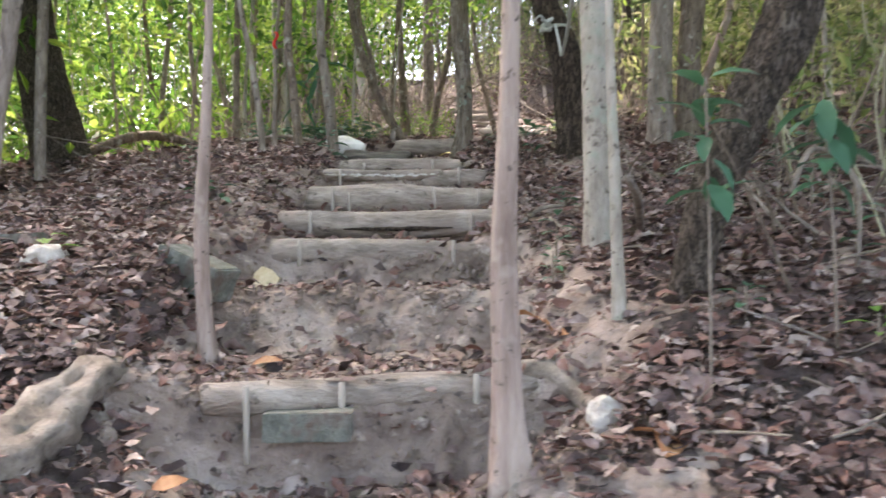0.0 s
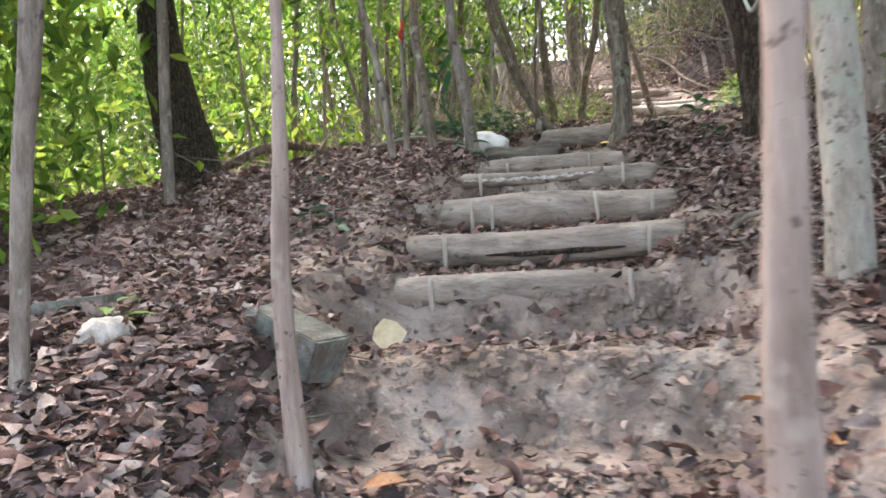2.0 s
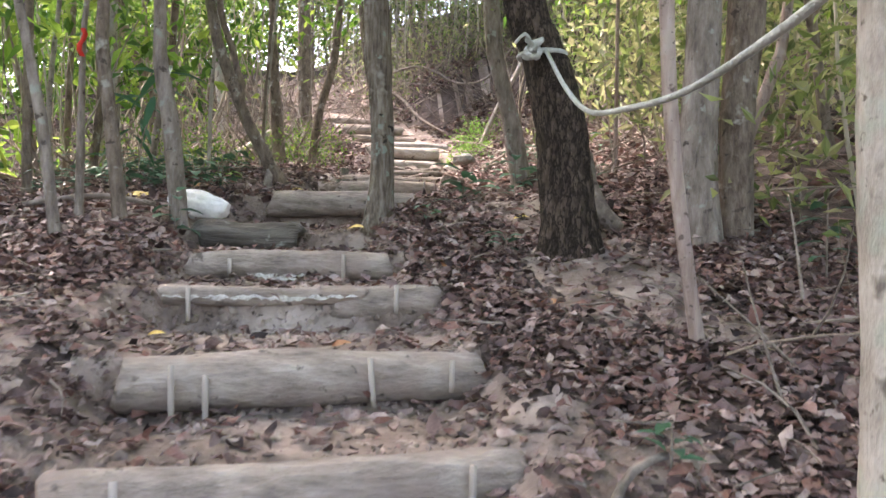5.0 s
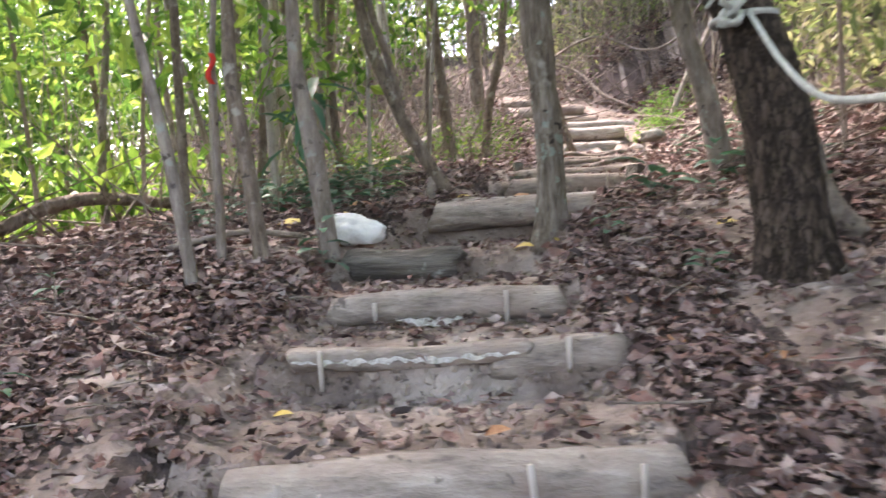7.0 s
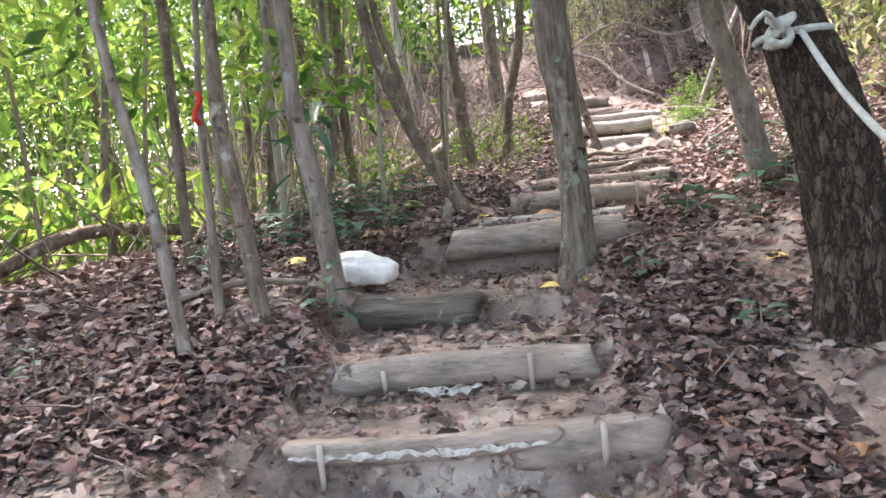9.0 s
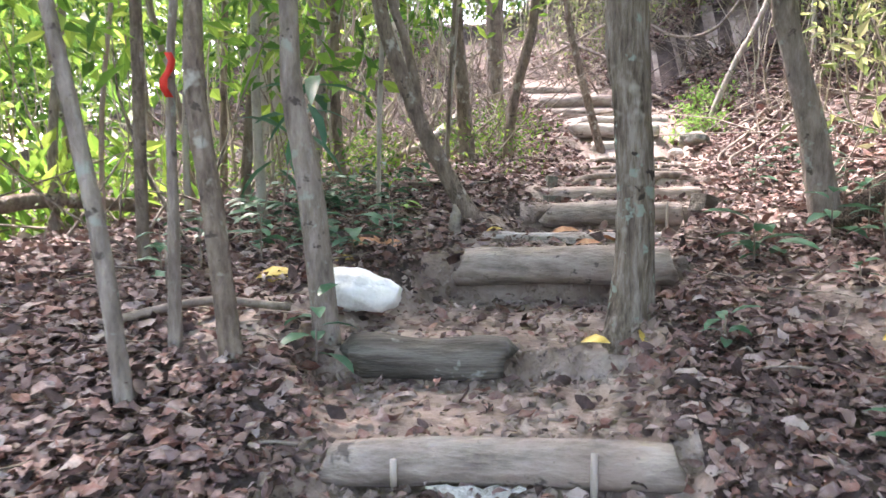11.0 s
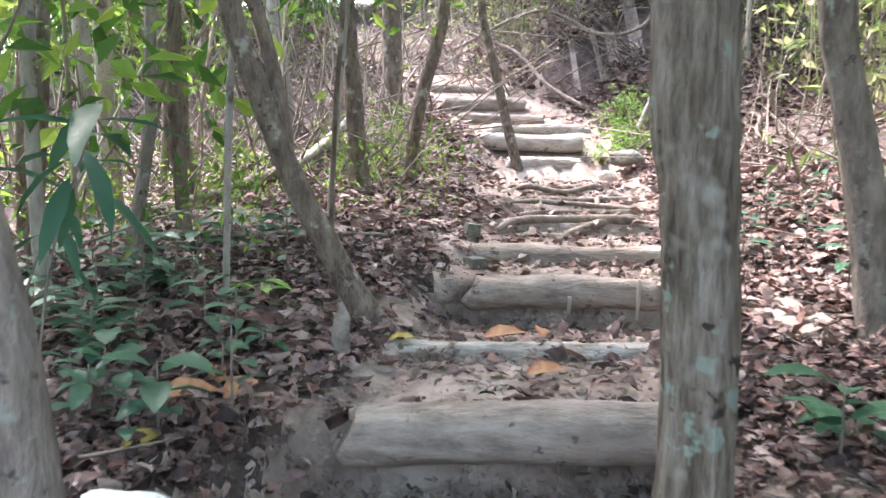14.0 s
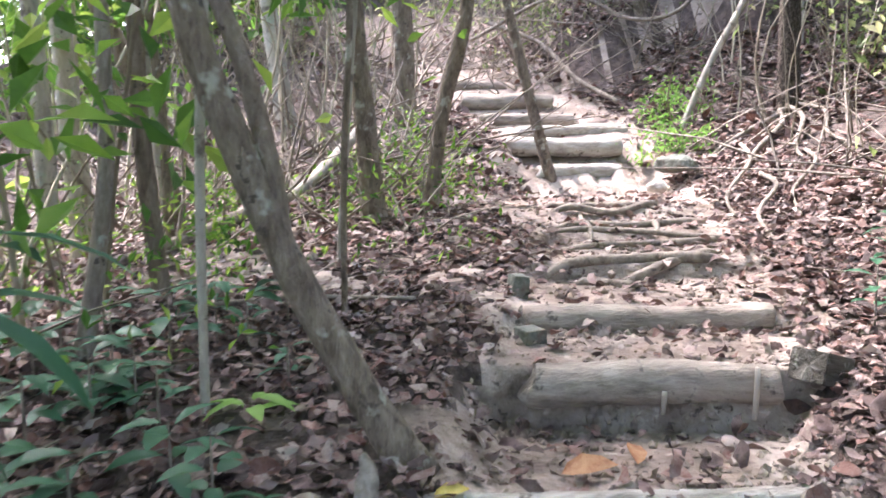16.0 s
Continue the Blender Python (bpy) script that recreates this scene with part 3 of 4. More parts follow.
stick("fallen_branch", [(-2.2, 12.9, 0.03, 0.04), (-1.6, 13.5, 0.08, 0.045), (-1.1, 14.7, 0.12, 0.05), (-0.75, 15.9, 0.1, 0.04)], ROOT, "grey fallen branch on leaf litter", "branch")
stick("fallen_branch", [(-1.0, 13.9, 0.2, 0.03), (-0.75, 14.6, 0.3, 0.05), (-0.45, 15.3, 0.5, 0.05)], BARK_PALE, "pale fallen branch lying on undergrowth", "branch")
stick("fallen_branch", [(-1.4, 11.9, 0.04, 0.012), (-0.8, 11.85, 0.06, 0.014), (-0.2, 11.75, 0.03, 0.01)], ROOT, "thin dry twig on dead leaves", "branch")
stick("fallen_branch", [(0.55, 4.75, 0.02, 0.014), (0.7, 4.9, 0.06, 0.014), (0.85, 4.98, 0.05, 0.012)], ROOT, "short grey stick on dead leaves", "branch")
stick("fallen_branch", [(0.78, 4.3, 0.02, 0.01), (0.72, 4.6, 0.05, 0.012), (0.73, 4.8, 0.02, 0.01)], ROOT, "thin grey twig on dead leaves", "branch")
stick("fallen_branch", [(-1.9, 8.1, 0.05, 0.018), (-1.5, 8.25, 0.1, 0.02), (-1.15, 8.35, 0.08, 0.018)], ROOT, "grey stick lying behind thin trunks", "branch")
stick("fallen_branch", [(1.1, 4.1, 0.02, 0.02), (1.0, 3.75, 0.2, 0.022), (0.92, 3.5, 0.35, 0.02), (0.85, 3.4, 0.45, 0.012)], ROOT, "dead branch leaning beside a pale trunk", "branch")
stick("fallen_branch", [(1.7, 7.35, 0.02, 0.06), (1.6, 7.5, 0.2, 0.07), (1.62, 7.7, 0.45, 0.05)], ROOT, "rotten grey stump leaning beside a dark trunk", "branch", rough=0.4)
stick("fallen_branch", [(1.75, 9.5, 0.05, 0.05), (2.1, 9.85, 0.10, 0.075), (2.6, 10.4, 0.13, 0.075)], BARK_DARK, "dark mossy fallen log on the bank", "branch")
stick("fallen_log", [(-4.75, 10.35, 0.05, 0.05), (-4.3, 10.45, 0.2, 0.06), (-4.05, 10.6, 0.3, 0.065), (-3.78, 10.9, 0.34, 0.065), (-3.49, 11.3, 0.27, 0.06), (-2.9, 12.0, 0.02, 0.05)], BARK_MID, "curved brown fallen trunk in sunlit leaf litter", "log", rough=0.2, sides=12)
stick("leaning_pole", [(3.05, 16.6, -0.05, 0.036), (3.4, 16.62, 0.6, 0.04), (3.85, 16.62, 1.3, 0.042), (4.2, 16.7, 2.2, 0.03)], BARK_PALE, "bare pale branch leaning from the bank", "branch")
stick("vine", [(2.6, 17.4, 0.1, 0.03), (2.2, 17.9, 0.25, 0.03), (1.9, 18.6, 0.5, 0.03), (1.2, 19.2, 0.7, 0.03)], ROOT, "pale bent vine over the earth bank", "vine")
stick("vine", [(1.0, 18.8, 0.6, 0.022), (2.2, 18.6, 0.75, 0.025), (3.0, 18.2, 0.65, 0.025), (3.5, 17.8, 0.75, 0.025), (4.0, 17.6, 1.3, 0.02)], ROOT, "pale hanging vine across the earth bank", "vine")
stick("vine", [(1.45, 3.15, 0.3, 0.012), (1.6, 3.25, 0.45, 0.012), (1.75, 3.2, 0.3, 0.012), (1.7, 3.1, 0.0, 0.01)], ROOT, "thin pale vine beside a leaning trunk", "vine")


# ---- trees ----
def crown_mesh(name, low, high, reach, clumps, each, size, seed):
    g = np.random.default_rng(seed)
    turn, h = g.uniform(0, 6.28, clumps), g.uniform(0, 1, clumps) ** 0.8
    r = reach * (0.25 + 0.75 * np.sin(np.pi * (0.12 + 0.8 * h))) * np.sqrt(g.uniform(0.02, 1, clumps))
    c = np.stack([r * np.cos(turn), r * np.sin(turn), low + (high - low) * h], 1)
    at = (c[:, None] + g.normal(size=(clumps, each, 3)) * (0.3, 0.3, 0.2)).reshape(-1, 3)
    n = len(at)
    ahead = g.normal(size=(n, 3)) + (0, 0, -0.35)
    return leaf_mesh(name, at, ahead, g.normal(size=(n, 3)) * 0.6 + (0, 0, 1), g.uniform(0.6, 1.3, n) * size, g.uniform(0.32, 0.5, n) * size, 0.1, 0.15, simple=True)


HIGH = [crown_mesh("crown", 3.8, 8.5, 2.4, 60, 26, 0.17, 20 + i) for i in range(3)]
LOW = [crown_mesh("crown", 0.9, 6.5, 1.15, 42, 22, 0.125, 30 + i) for i in range(5)]
for mesh in HIGH + LOW:
    mesh.materials.append(LEAF)


def tree(points, mat, label, tall=6.5, flare=0.35, sides=12, rough=0.1, group="", extra=(), crown=True):
    """A trunk through points (x, y, z, radius), carried on up to its crown; extra: further stems."""
    x, y, z, r = points[0]
    zg = ground_z(x, y)
    base = new("tree")
    base.location = (x, y, zg)
    a, b = Vector(points[-2]), Vector(points[-1])
    up = (b.xyz - a.xyz).normalized()
    up = (up + Vector((0, 0, 1.2))).normalized()
    run = list(points)
    run[0] = (x, y, min(z, zg) - 0.06, r)
    t = b.copy()
    while t.z < zg + tall:
        t = Vector((*(t.xyz + up * 1.3), t.w * 0.82))
        run.append(tuple(t))
        up = (up + Vector((random.uniform(-0.12, 0.12), random.uniform(-0.12, 0.12), 0.1))).normalized()
    shift = Matrix.Translation((-x, -y, -zg))
    seed = x * 3.1 + y
    mesh = tube("trunk", run, 0.055, sides, rough, 5, flare, seed)
    mesh.transform(shift)
    part("trunk", mesh, mat, base)
    top = Vector(run[-2])
    for k in range(3):
        s = Vector(run[-3 + k if k < 2 else -2])
        turn = seed + k * 2.1
        out = Vector((math.cos(turn), math.sin(turn), 0.7))
        m = tube("limb", [(*s.xyz, s.w * 0.6), (*(s.xyz + out * 0.7), s.w * 0.45), (*(s.xyz + out * 1.5 + Vector((0, 0, 0.3))), s.w * 0.2)], 0.2, 6, 0.1, 5)
        m.transform(shift)
        part("limb", m, mat, base)
    for pts in extra:
        m = tube("stem", pts, 0.055, sides, rough, 5, 0, seed)
        m.transform(shift)
        part("stem", m, mat, base)
    if crown:
        c = part("crown", random.choice(HIGH), None, base)
        c.matrix_basis = Matrix.Translation((top.x - x, top.y - y, 0)) @ pose(0, 0, 0, 0, 0, random.uniform(0, 360))
    return tagged(base, label, "tree", group, "thing")


tree([(-0.88, 3.15, 1.14, 0.031), (-0.91, 3.15, 1.45, 0.029), (-0.89, 3.15, 1.95, 0.022), (-0.88, 3.15, 2.40, 0.016)], BARK_TAN, "slim pinkish grey trunk rooted beside a concrete block", rough=0.22, flare=0.8)
tree([(0.22, 2.2, 0.84, 0.05), (0.212, 2.2, 0.97, 0.042), (0.207, 2.2, 1.4, 0.037), (0.225, 2.2, 2.0, 0.026), (0.235, 2.2, 2.5, 0.025)], BARK_TAN, "slim smooth tan trunk standing at the path's edge", rough=0.24, flare=0.7, sides=16)
tree([(0.88, 4.06, 1.33, 0.083), (0.868, 4.06, 2.08, 0.076), (0.845, 4.06, 2.66, 0.07)], BARK_PALE, "straight pale grey-green trunk beside the path")
tree([(0.74, 3.06, 1.18, 0.026), (0.72, 3.06, 1.72, 0.022), (0.70, 3.06, 2.38, 0.015)], BARK_PALE, "thin pale lichened stem beside a thicker trunk")
tree([(1.01, 3.08, 1.21, 0.067), (1.10, 3.08, 1.61, 0.083), (1.27, 3.08, 1.99, 0.095), (1.43, 3.08, 2.39, 0.106)], BARK_ROUGH, "leaning brown trunk with rough cracked bark", flare=0.2, rough=0.3, sides=28)
tree([(1.34, 7.16, 2.28, 0.171), (1.26, 7.16, 3.01, 0.149), (1.14, 7.16, 3.44, 0.129), (1.03, 7.16, 3.73, 0.120)], BARK_DARK, "dark brown leaning trunk with a rope tied round it", sides=20)
tree([(0.35, 8.42, 2.52, 0.095), (0.375, 8.42, 2.98, 0.082), (0.352, 8.42, 3.44, 0.086), (0.325, 8.42, 3.89, 0.09)], BARK_LICHEN, "grey-brown trunk with pale green lichen patches", sides=20, flare=0.9, rough=0.16)
tree([(-0.99, 8.40, 2.60, 0.057), (-1.06, 8.40, 3.07, 0.057), (-1.13, 8.40, 3.50, 0.049), (-1.14, 8.40, 3.83, 0.042)], BARK_GREY, "slim grey leaning trunk beside a white stone")
tree([(-0.29, 10.41, 2.83, 0.07), (-0.50, 10.41, 3.14, 0.058), (-0.70, 10.41, 3.53, 0.056), (-0.83, 10.41, 3.88, 0.052), (-0.97, 10.41, 4.35, 0.048)], BARK_MID, "forked grey-brown trunk leaning over the leaf litter", rough=0.18,
     extra=[[(-0.69, 10.42, 3.48, 0.035), (-0.72, 10.43, 3.75, 0.034), (-0.80, 10.46, 4.1, 0.032), (-0.93, 10.5, 4.6, 0.03), (-1.05, 10.6, 6.0, 0.025), (-1.2, 10.6, 8.5, 0.015)]])
tree([(-1.57, 7.60, 2.32, 0.032), (-1.64, 7.60, 2.89, 0.032), (-1.72, 7.60, 3.35, 0.029), (-1.83, 7.60, 4.02, 0.024)], BARK_GREY, "thin grey leaning sapling in dead leaves")
tree([(-1.28, 7.92, 2.41, 0.043), (-1.35, 7.92, 3.05, 0.043), (-1.40, 7.92, 3.48, 0.040), (-1.39, 7.92, 4.04, 0.031)], BARK_MID, "thin grey sapling with a crooked trunk")
tree([(-1.56, 8.05, 2.44, 0.027), (-1.55, 8.05, 2.92, 0.024), (-1.54, 8.05, 3.57, 0.018), (-1.50, 8.05, 4.09, 0.017)], BARK_GREY, "thin sapling marked with a red ribbon")
tree([(-2.29, 9.53, 2.62, 0.037), (-2.29, 9.53, 3.35, 0.036), (-2.28, 9.53, 4.55, 0.034)], BARK_MID, "thin dark sapling in the thicket")
tree([(-4.45, 9.90, 2.35, 0.34), (-4.69, 9.90, 3.26, 0.31), (-4.83, 9.90, 3.96, 0.255), (-4.90, 9.90, 4.52, 0.226)], BARK_ROUGH, "thick dark trunk with a flared foot", flare=0.5, sides=20)
tree([(-4.16, 8.60, 1.99, 0.061), (-4.16, 8.60, 3.02, 0.061), (-4.13, 8.60, 4.11, 0.055)], BARK_GREY, "slim trunk standing before a thick dark tree")
tree([(-1.81, 3.22, 1.23, 0.028), (-1.76, 3.22, 1.86, 0.032), (-1.71, 3.22, 2.23, 0.034), (-1.68, 3.22, 2.61, 0.037)], BARK_GREY, "slim grey trunk with dark scars on the slope")
tree([(1.40, 5.79, 1.93, 0.029), (1.34, 5.79, 2.24, 0.031), (1.27, 5.79, 2.73, 0.031), (1.23, 5.79, 3.32, 0.033)], BARK_TAN, "thin straight tan sapling on the leafy bank")
tree([(2.07, 6.99, 2.33, 0.130), (2.04, 6.99, 2.86, 0.105), (2.07, 6.99, 3.73, 0.096)], BARK_GREY, "stout grey trunk on the leafy bank", sides=16)
tree([(2.30, 7.03, 2.37, 0.100), (2.32, 7.03, 3.23, 0.100), (2.36, 7.03, 3.77, 0.107)], BARK_MID, "dark trunk standing behind a grey one", sides=16)
tree([(2.35, 7.30, 2.46, 0.038), (2.53, 7.30, 2.95, 0.038), (2.72, 7.30, 3.45, 0.038), (2.79, 7.30, 3.72, 0.034)], BARK_TAN, "thin leaning sapling beside a stout grey trunk")
tree([(1.88, 9.96, 2.85, 0.095), (1.78, 9.96, 3.38, 0.088), (1.63, 9.96, 3.96, 0.072), (1.58, 9.96, 4.24, 0.079)], BARK_GREY, "slim grey leaning trunk beside the log steps")
tree([(1.44, 15.70, 3.42, 0.056), (1.22, 15.70, 4.15, 0.055), (1.04, 15.70, 4.87, 0.048), (0.94, 15.70, 5.34, 0.042)], BARK_MID, "thin dark leaning sapling beside the roots", crown=False)
tree([(0.05, 14.01, 3.36, 0.059), (0.15, 14.01, 4.07, 0.059), (0.30, 14.01, 4.64, 0.058), (0.37, 14.01, 5.02, 0.053)], BARK_MID, "slim dark sapling leaning over undergrowth", crown=False)
tree([(-0.37, 13.66, 3.31, 0.093), (-0.43, 13.66, 4.05, 0.078), (-0.48, 13.66, 4.94, 0.050)], BARK_MID, "dark slim trunk in low undergrowth", crown=False)
tree([(-0.55, 11.66, 3.04, 0.015), (-0.53, 11.66, 3.79, 0.016), (-0.48, 11.66, 4.57, 0.016)], BARK_MID, "very thin dark upright stem", crown=False)
tree([(-1.86, 14.19, 3.28, 0.074), (-2.04, 14.19, 3.99, 0.063), (-2.27, 14.19, 4.70, 0.063), (-2.42, 14.19, 5.03, 0.057)], BARK_MID, "crooked dark leaning trunk in the wood")
tree([(-2.57, 13.43, 3.13, 0.070), (-2.54, 13.43, 4.04, 0.065), (-2.57, 13.43, 4.88, 0.060)], BARK_PALE, "pale slim trunk in the shady wood")
tree([(-2.47, 13.83, 3.19, 0.094), (-2.51, 13.83, 4.29, 0.078), (-2.54, 13.83, 4.96, 0.068)], BARK_PALE, "pale greenish trunk in the shady wood")
tree([(-1.03, 10.73, 2.89, 0.016), (-1.01, 10.73, 3.64, 0.018), (-0.99, 10.73, 4.02, 0.018), (-0.96, 10.73, 4.39, 0.015)], BARK_PALE, "thin pale upright stem over green seedlings")
tree([(-1.30, 17.07, 4.06, 0.118), (-1.38, 17.07, 4.78, 0.103), (-1.47, 17.07, 5.58, 0.088)], BARK_PALE, "pale trunk on the far slope")
tree([(0.03, 17.00, 4.12, 0.125), (0.00, 17.00, 5.58, 0.120)], BARK_MID, "brown trunk beside the upper path", crown=False)
tree([(4.06, 16.13, 4.19, 0.126), (4.04, 16.13, 5.33, 0.106)], BARK_ROUGH, "brown trunk with bared roots on the bank")

# the thin trees of the wood round about
STEMS = []
for i in range(5):
    g, lean = 0.016 + 0.007 * i, random.uniform(-0.3, 0.3)
    STEMS.append(tube("trunk", [(0, 0, -0.3, g * 1.25), (0.03 * i, 0.02, 1, g), (lean * 0.4, 0.05 * i, 2.6, g * 0.9), (lean, lean * 0.6, 4.6, g * 0.75), (lean * 1.2, lean * 0.5, 7, g * 0.4)], 0.22, 7, 0.12, 4, 0.2, i * 2.0))
    STEMS[-1].materials.append((BARK_PALE, BARK_TAN, BARK_PALE, BARK_MID, BARK_GREY)[i])


def thin_tree(x, y, low=True):
    base = new("tree")
    size = random.uniform(0.8, 1.25)
    base.matrix_world = pose(x, y, ground_z(x, y), random.uniform(-5, 5), random.uniform(-5, 5), random.uniform(0, 360)) @ Matrix.Scale(size, 4)
    part("trunk", random.choice(STEMS), None, base)
    c = part("crown", random.choice(LOW if low else HIGH), None, base)
    c.matrix_basis = pose(0, 0, 0.0 if low else -1.0, 0, 0, random.uniform(0, 360))
    return tagged(base, "thin forest sapling with sparse backlit green leaves" if low else "slender forest tree with a high leafy crown", "tree", "thin trees of the wood", "thing")


def clear_of_path(x, y):
    u = x - lerp(y, LINE)
    return y > 20 or abs(u) > (1.5 if y < 11 else 2.0)


count = 0
while count < 190:
    x, y = random.uniform(-17, 12), random.uniform(8.8, 34)
    near = math.hypot(x, y - 8)
    if not clear_of_path(x, y) or (x > -1.5 and x < 4.5 and y < 19) or (x > 1 and y < 12) or (y < 13 and x > -2.4):
        continue
    if any(abs((x - a) * to_sun.y - (y - b) * to_sun.x) < (rad + 1.0) * to_sun.xy.length and 0 < (x - a) * to_sun.x + (y - b) * to_sun.y < 5 for a, b, rad in GAPS):
        continue
    thin_tree(x, y, low=count % 4 != 0)
    count += 1
for x, y in ((-0.6, 12.6), (-1.5, 12.2), (-1.9, 10.8), (-2.3, 11.6), (-2.3, 17.4), (0.3, 21), (2.5, 20.5), (3.4, 19.4), (4.6, 14.6), (5.2, 12.2), (4.2, 9.4), (5.8, 8), (4.4, 6.6), (3.6, 4.6), (4.8, 3.4), (-5.5, 6), (-6.8, 4), (-5, 2.2), (3.9, 1.2), (-3.5, -3), (3, -4), (0.5, -6), (-6, -5), (6, -3)):
    thin_tree(x, y, low=y > 8)

SPARSE = [crown_mesh("crown", 2.2, 6.5, 0.8, 12, 9, 0.15, 50 + i) for i in range(3)]
for mesh in SPARSE:
    mesh.materials.append(LEAF)
for k in range(26):
    x, y = (random.uniform(-4.4, -1.7), random.uniform(10.4, 15.5)) if k < 13 else (random.uniform(2.2, 4.6), random.uniform(5.5, 13))
    base = new("tree")
    base.matrix_world = pose(x, y, ground_z(x, y), random.uniform(-7, 7), random.uniform(-7, 7), random.uniform(0, 360)) @ Matrix.Scale(random.uniform(0.7, 1.1), 4)
    part("trunk", random.choice(STEMS), None, base)
    part("crown", random.choice(SPARSE), None, base)
    tagged(base, "thin pale bare-stemmed sapling with few leaves", "tree", "thin trees of the wood", "thing")

# ---- unseen leaf layer added overhead to block the sun, with gaps for light patches ----
n = 46000
c = np.stack([rng.uniform(-17, 15, n // 20), rng.uniform(-8, 36, n // 20), rng.uniform(0, 1, n // 20)], 1)
c = np.repeat(c, 20, 0)
c[:, 2] = np.interp(c[:, 1], [-8, 0, 20, 36], [6.5, 7.0, 12, 17]) + 3.0 * c[:, 2]
c[:, :3] += rng.normal(size=c.shape) * (0.6, 0.6, 0.3)
# share of leaves kept by region, set to shade or brighten the ground below
dense = np.where(c[:, 0] > 1.0, np.interp(c[:, 1], [3, 15, 18], [0.95, 0.9, 0.12]), np.interp(c[:, 1], [3, 9, 12, 18], [0.95, 0.85, 0.42, 0.1]))
dense = np.where(c[:, 0] < -2, np.interp(c[:, 1], [9, 13, 18], [0.95, 0.6, 0.25]), dense)
keep = rng.random(len(c)) < dense
for x, y, r in GAPS:
    z = ground_z(x, y)
    d = c - np.array((x, y, z))
    s = np.array(to_sun)
    away = d - np.outer(d @ s, s)
    keep &= np.linalg.norm(away, axis=1) > r * (0.75 + 0.5 * rng.random(len(c)))
c = c[keep]
n = len(c)
canopy = part("canopy", leaf_mesh("canopy", c, chance(n), chance(n, 0.5) + (0, 0, 1), rng.uniform(0.22, 0.42, n), rng.uniform(0.12, 0.2, n), 0.1, 0.1, simple=True), LEAF)
tagged(canopy, "unseen forest leaves added overhead to shade the ground", "foliage", kind="stuff")

# ---- undergrowth ----
def scrub(name, boxes, each, size, mat, label, spread=0.22):
    at = []
    for x0, x1, y0, y1, z0, z1, number in boxes:
        for _ in range(number):
            x, y = random.uniform(x0, x1), random.uniform(y0, y1)
            if clear_of_path(x, y) or z0 > 1.2 or number < 40:
                at.append((x, y, ground_z(x, y) + random.uniform(z0, z1)))
    at = np.array(at)
    for x, y, r in GAPS:
        d = at - np.array((x, y, ground_z(x, y)))
        s = np.array(to_sun)
        along = d @ s
        at = at[(along < 0.8) | (np.linalg.norm(d - np.outer(along, s), axis=1) > r + 0.9)]
    at = np.repeat(at, each, 0)
    at += rng.normal(size=at.shape) * (spread, spread, spread * 0.8)
    n = len(at)
    ob = part(name, leaf_mesh(name, at, chance(n) + (0, 0, 0.2), chance(n, 0.6) + (0, 0, 1), rng.uniform(0.6, 1.3, n) * size, rng.uniform(0.28, 0.45, n) * size, 0.12, 0.2, simple=True), mat)
    return tagged(ob, label, "undergrowth", kind="stuff")


scrub("slope_undergrowth", [(-2, 13, 20.5, 36, 0.2, 9.0, 3600), (4.8, 14, 5, 20, 0.1, 5.5, 1300), (-4, -1.2, 15.5, 21, 1.0, 5, 300), (2.9, 6, 6.5, 13, 0.1, 2.6, 240)], 24, 0.17, DULL, "dim brownish green undergrowth of the slope", 0.4)
scrub("far_undergrowth", [(-26, -2.6, 13.5, 36, 0.1, 9.0, 4200), (-6, 13, 24, 36, 2.0, 11.0, 1000), (-14, -5.0, 6, 14, 0.1, 5.0, 900), (-34, -8, 24, 46, 2, 14, 1500), (-12, 9, 35, 50, 0.1, 11, 1100), (-5, -0.8, 19, 25, 0.1, 3.5, 260), (-5.4, -3.4, 11.5, 14, 0.1, 1.3, 90)], 20, 0.3, LEAF, "dense sunlit green undergrowth of the wood", 0.4)
scrub("hanging_leaves", [(-5, -2.2, 8.2, 11.5, 1.3, 3.6, 39), (-4.5, -1.6, 10, 13.5, 1.2, 3.4, 39), (-1.5, 1.0, 13, 17, 1.8, 3.5, 30), (1.6, 3.4, 8, 12, 1.6, 3.0, 14), (-2.4, -1.2, 9.4, 11, 0.9, 1.6, 8)], 14, 0.21, LEAF, "sprays of broad green leaves hanging between trunks", 0.2)
scrub("bank_brush", [(1.4, 5, 18.4, 20.2, 0.05, 1.5, 39), (1.8, 4.5, 18.5, 20.2, 0.1, 1.2, 39), (-1.2, 5, 19.3, 22, 0.1, 2.6, 420), (2.4, 5, 3.5, 8, 0.1, 1.3, 90), (4.4, 6, 13, 19, 0.1, 1.8, 120)], 20, 0.12, DULL, "tangled dull green undergrowth on the bank", 0.28)
scrub("path_undergrowth", [(-0.6, 0.5, 13.6, 15.6, 0.05, 0.55, 30), (-1.8, 0.3, 12.3, 14.4, 0.02, 0.3, 30), (0.0, 0.9, 15.6, 17.2, 0.05, 0.6, 30), (-3.5, -1, 10.5, 14, 0.05, 0.5, 39)], 22, 0.07, LEAF, "low leafy seedlings beside the upper path", 0.13)
scrub("bank_greens", [(2.3, 3.1, 15.8, 17.0, 0.03, 0.2, 24), (2.8, 3.6, 16.6, 17.6, 0.03, 0.3, 16), (0.3, 0.95, 15.4, 16.6, 0.1, 0.35, 22)], 22, 0.08, FRESH, "fresh green sunlit weeds on the bank", 0.10)


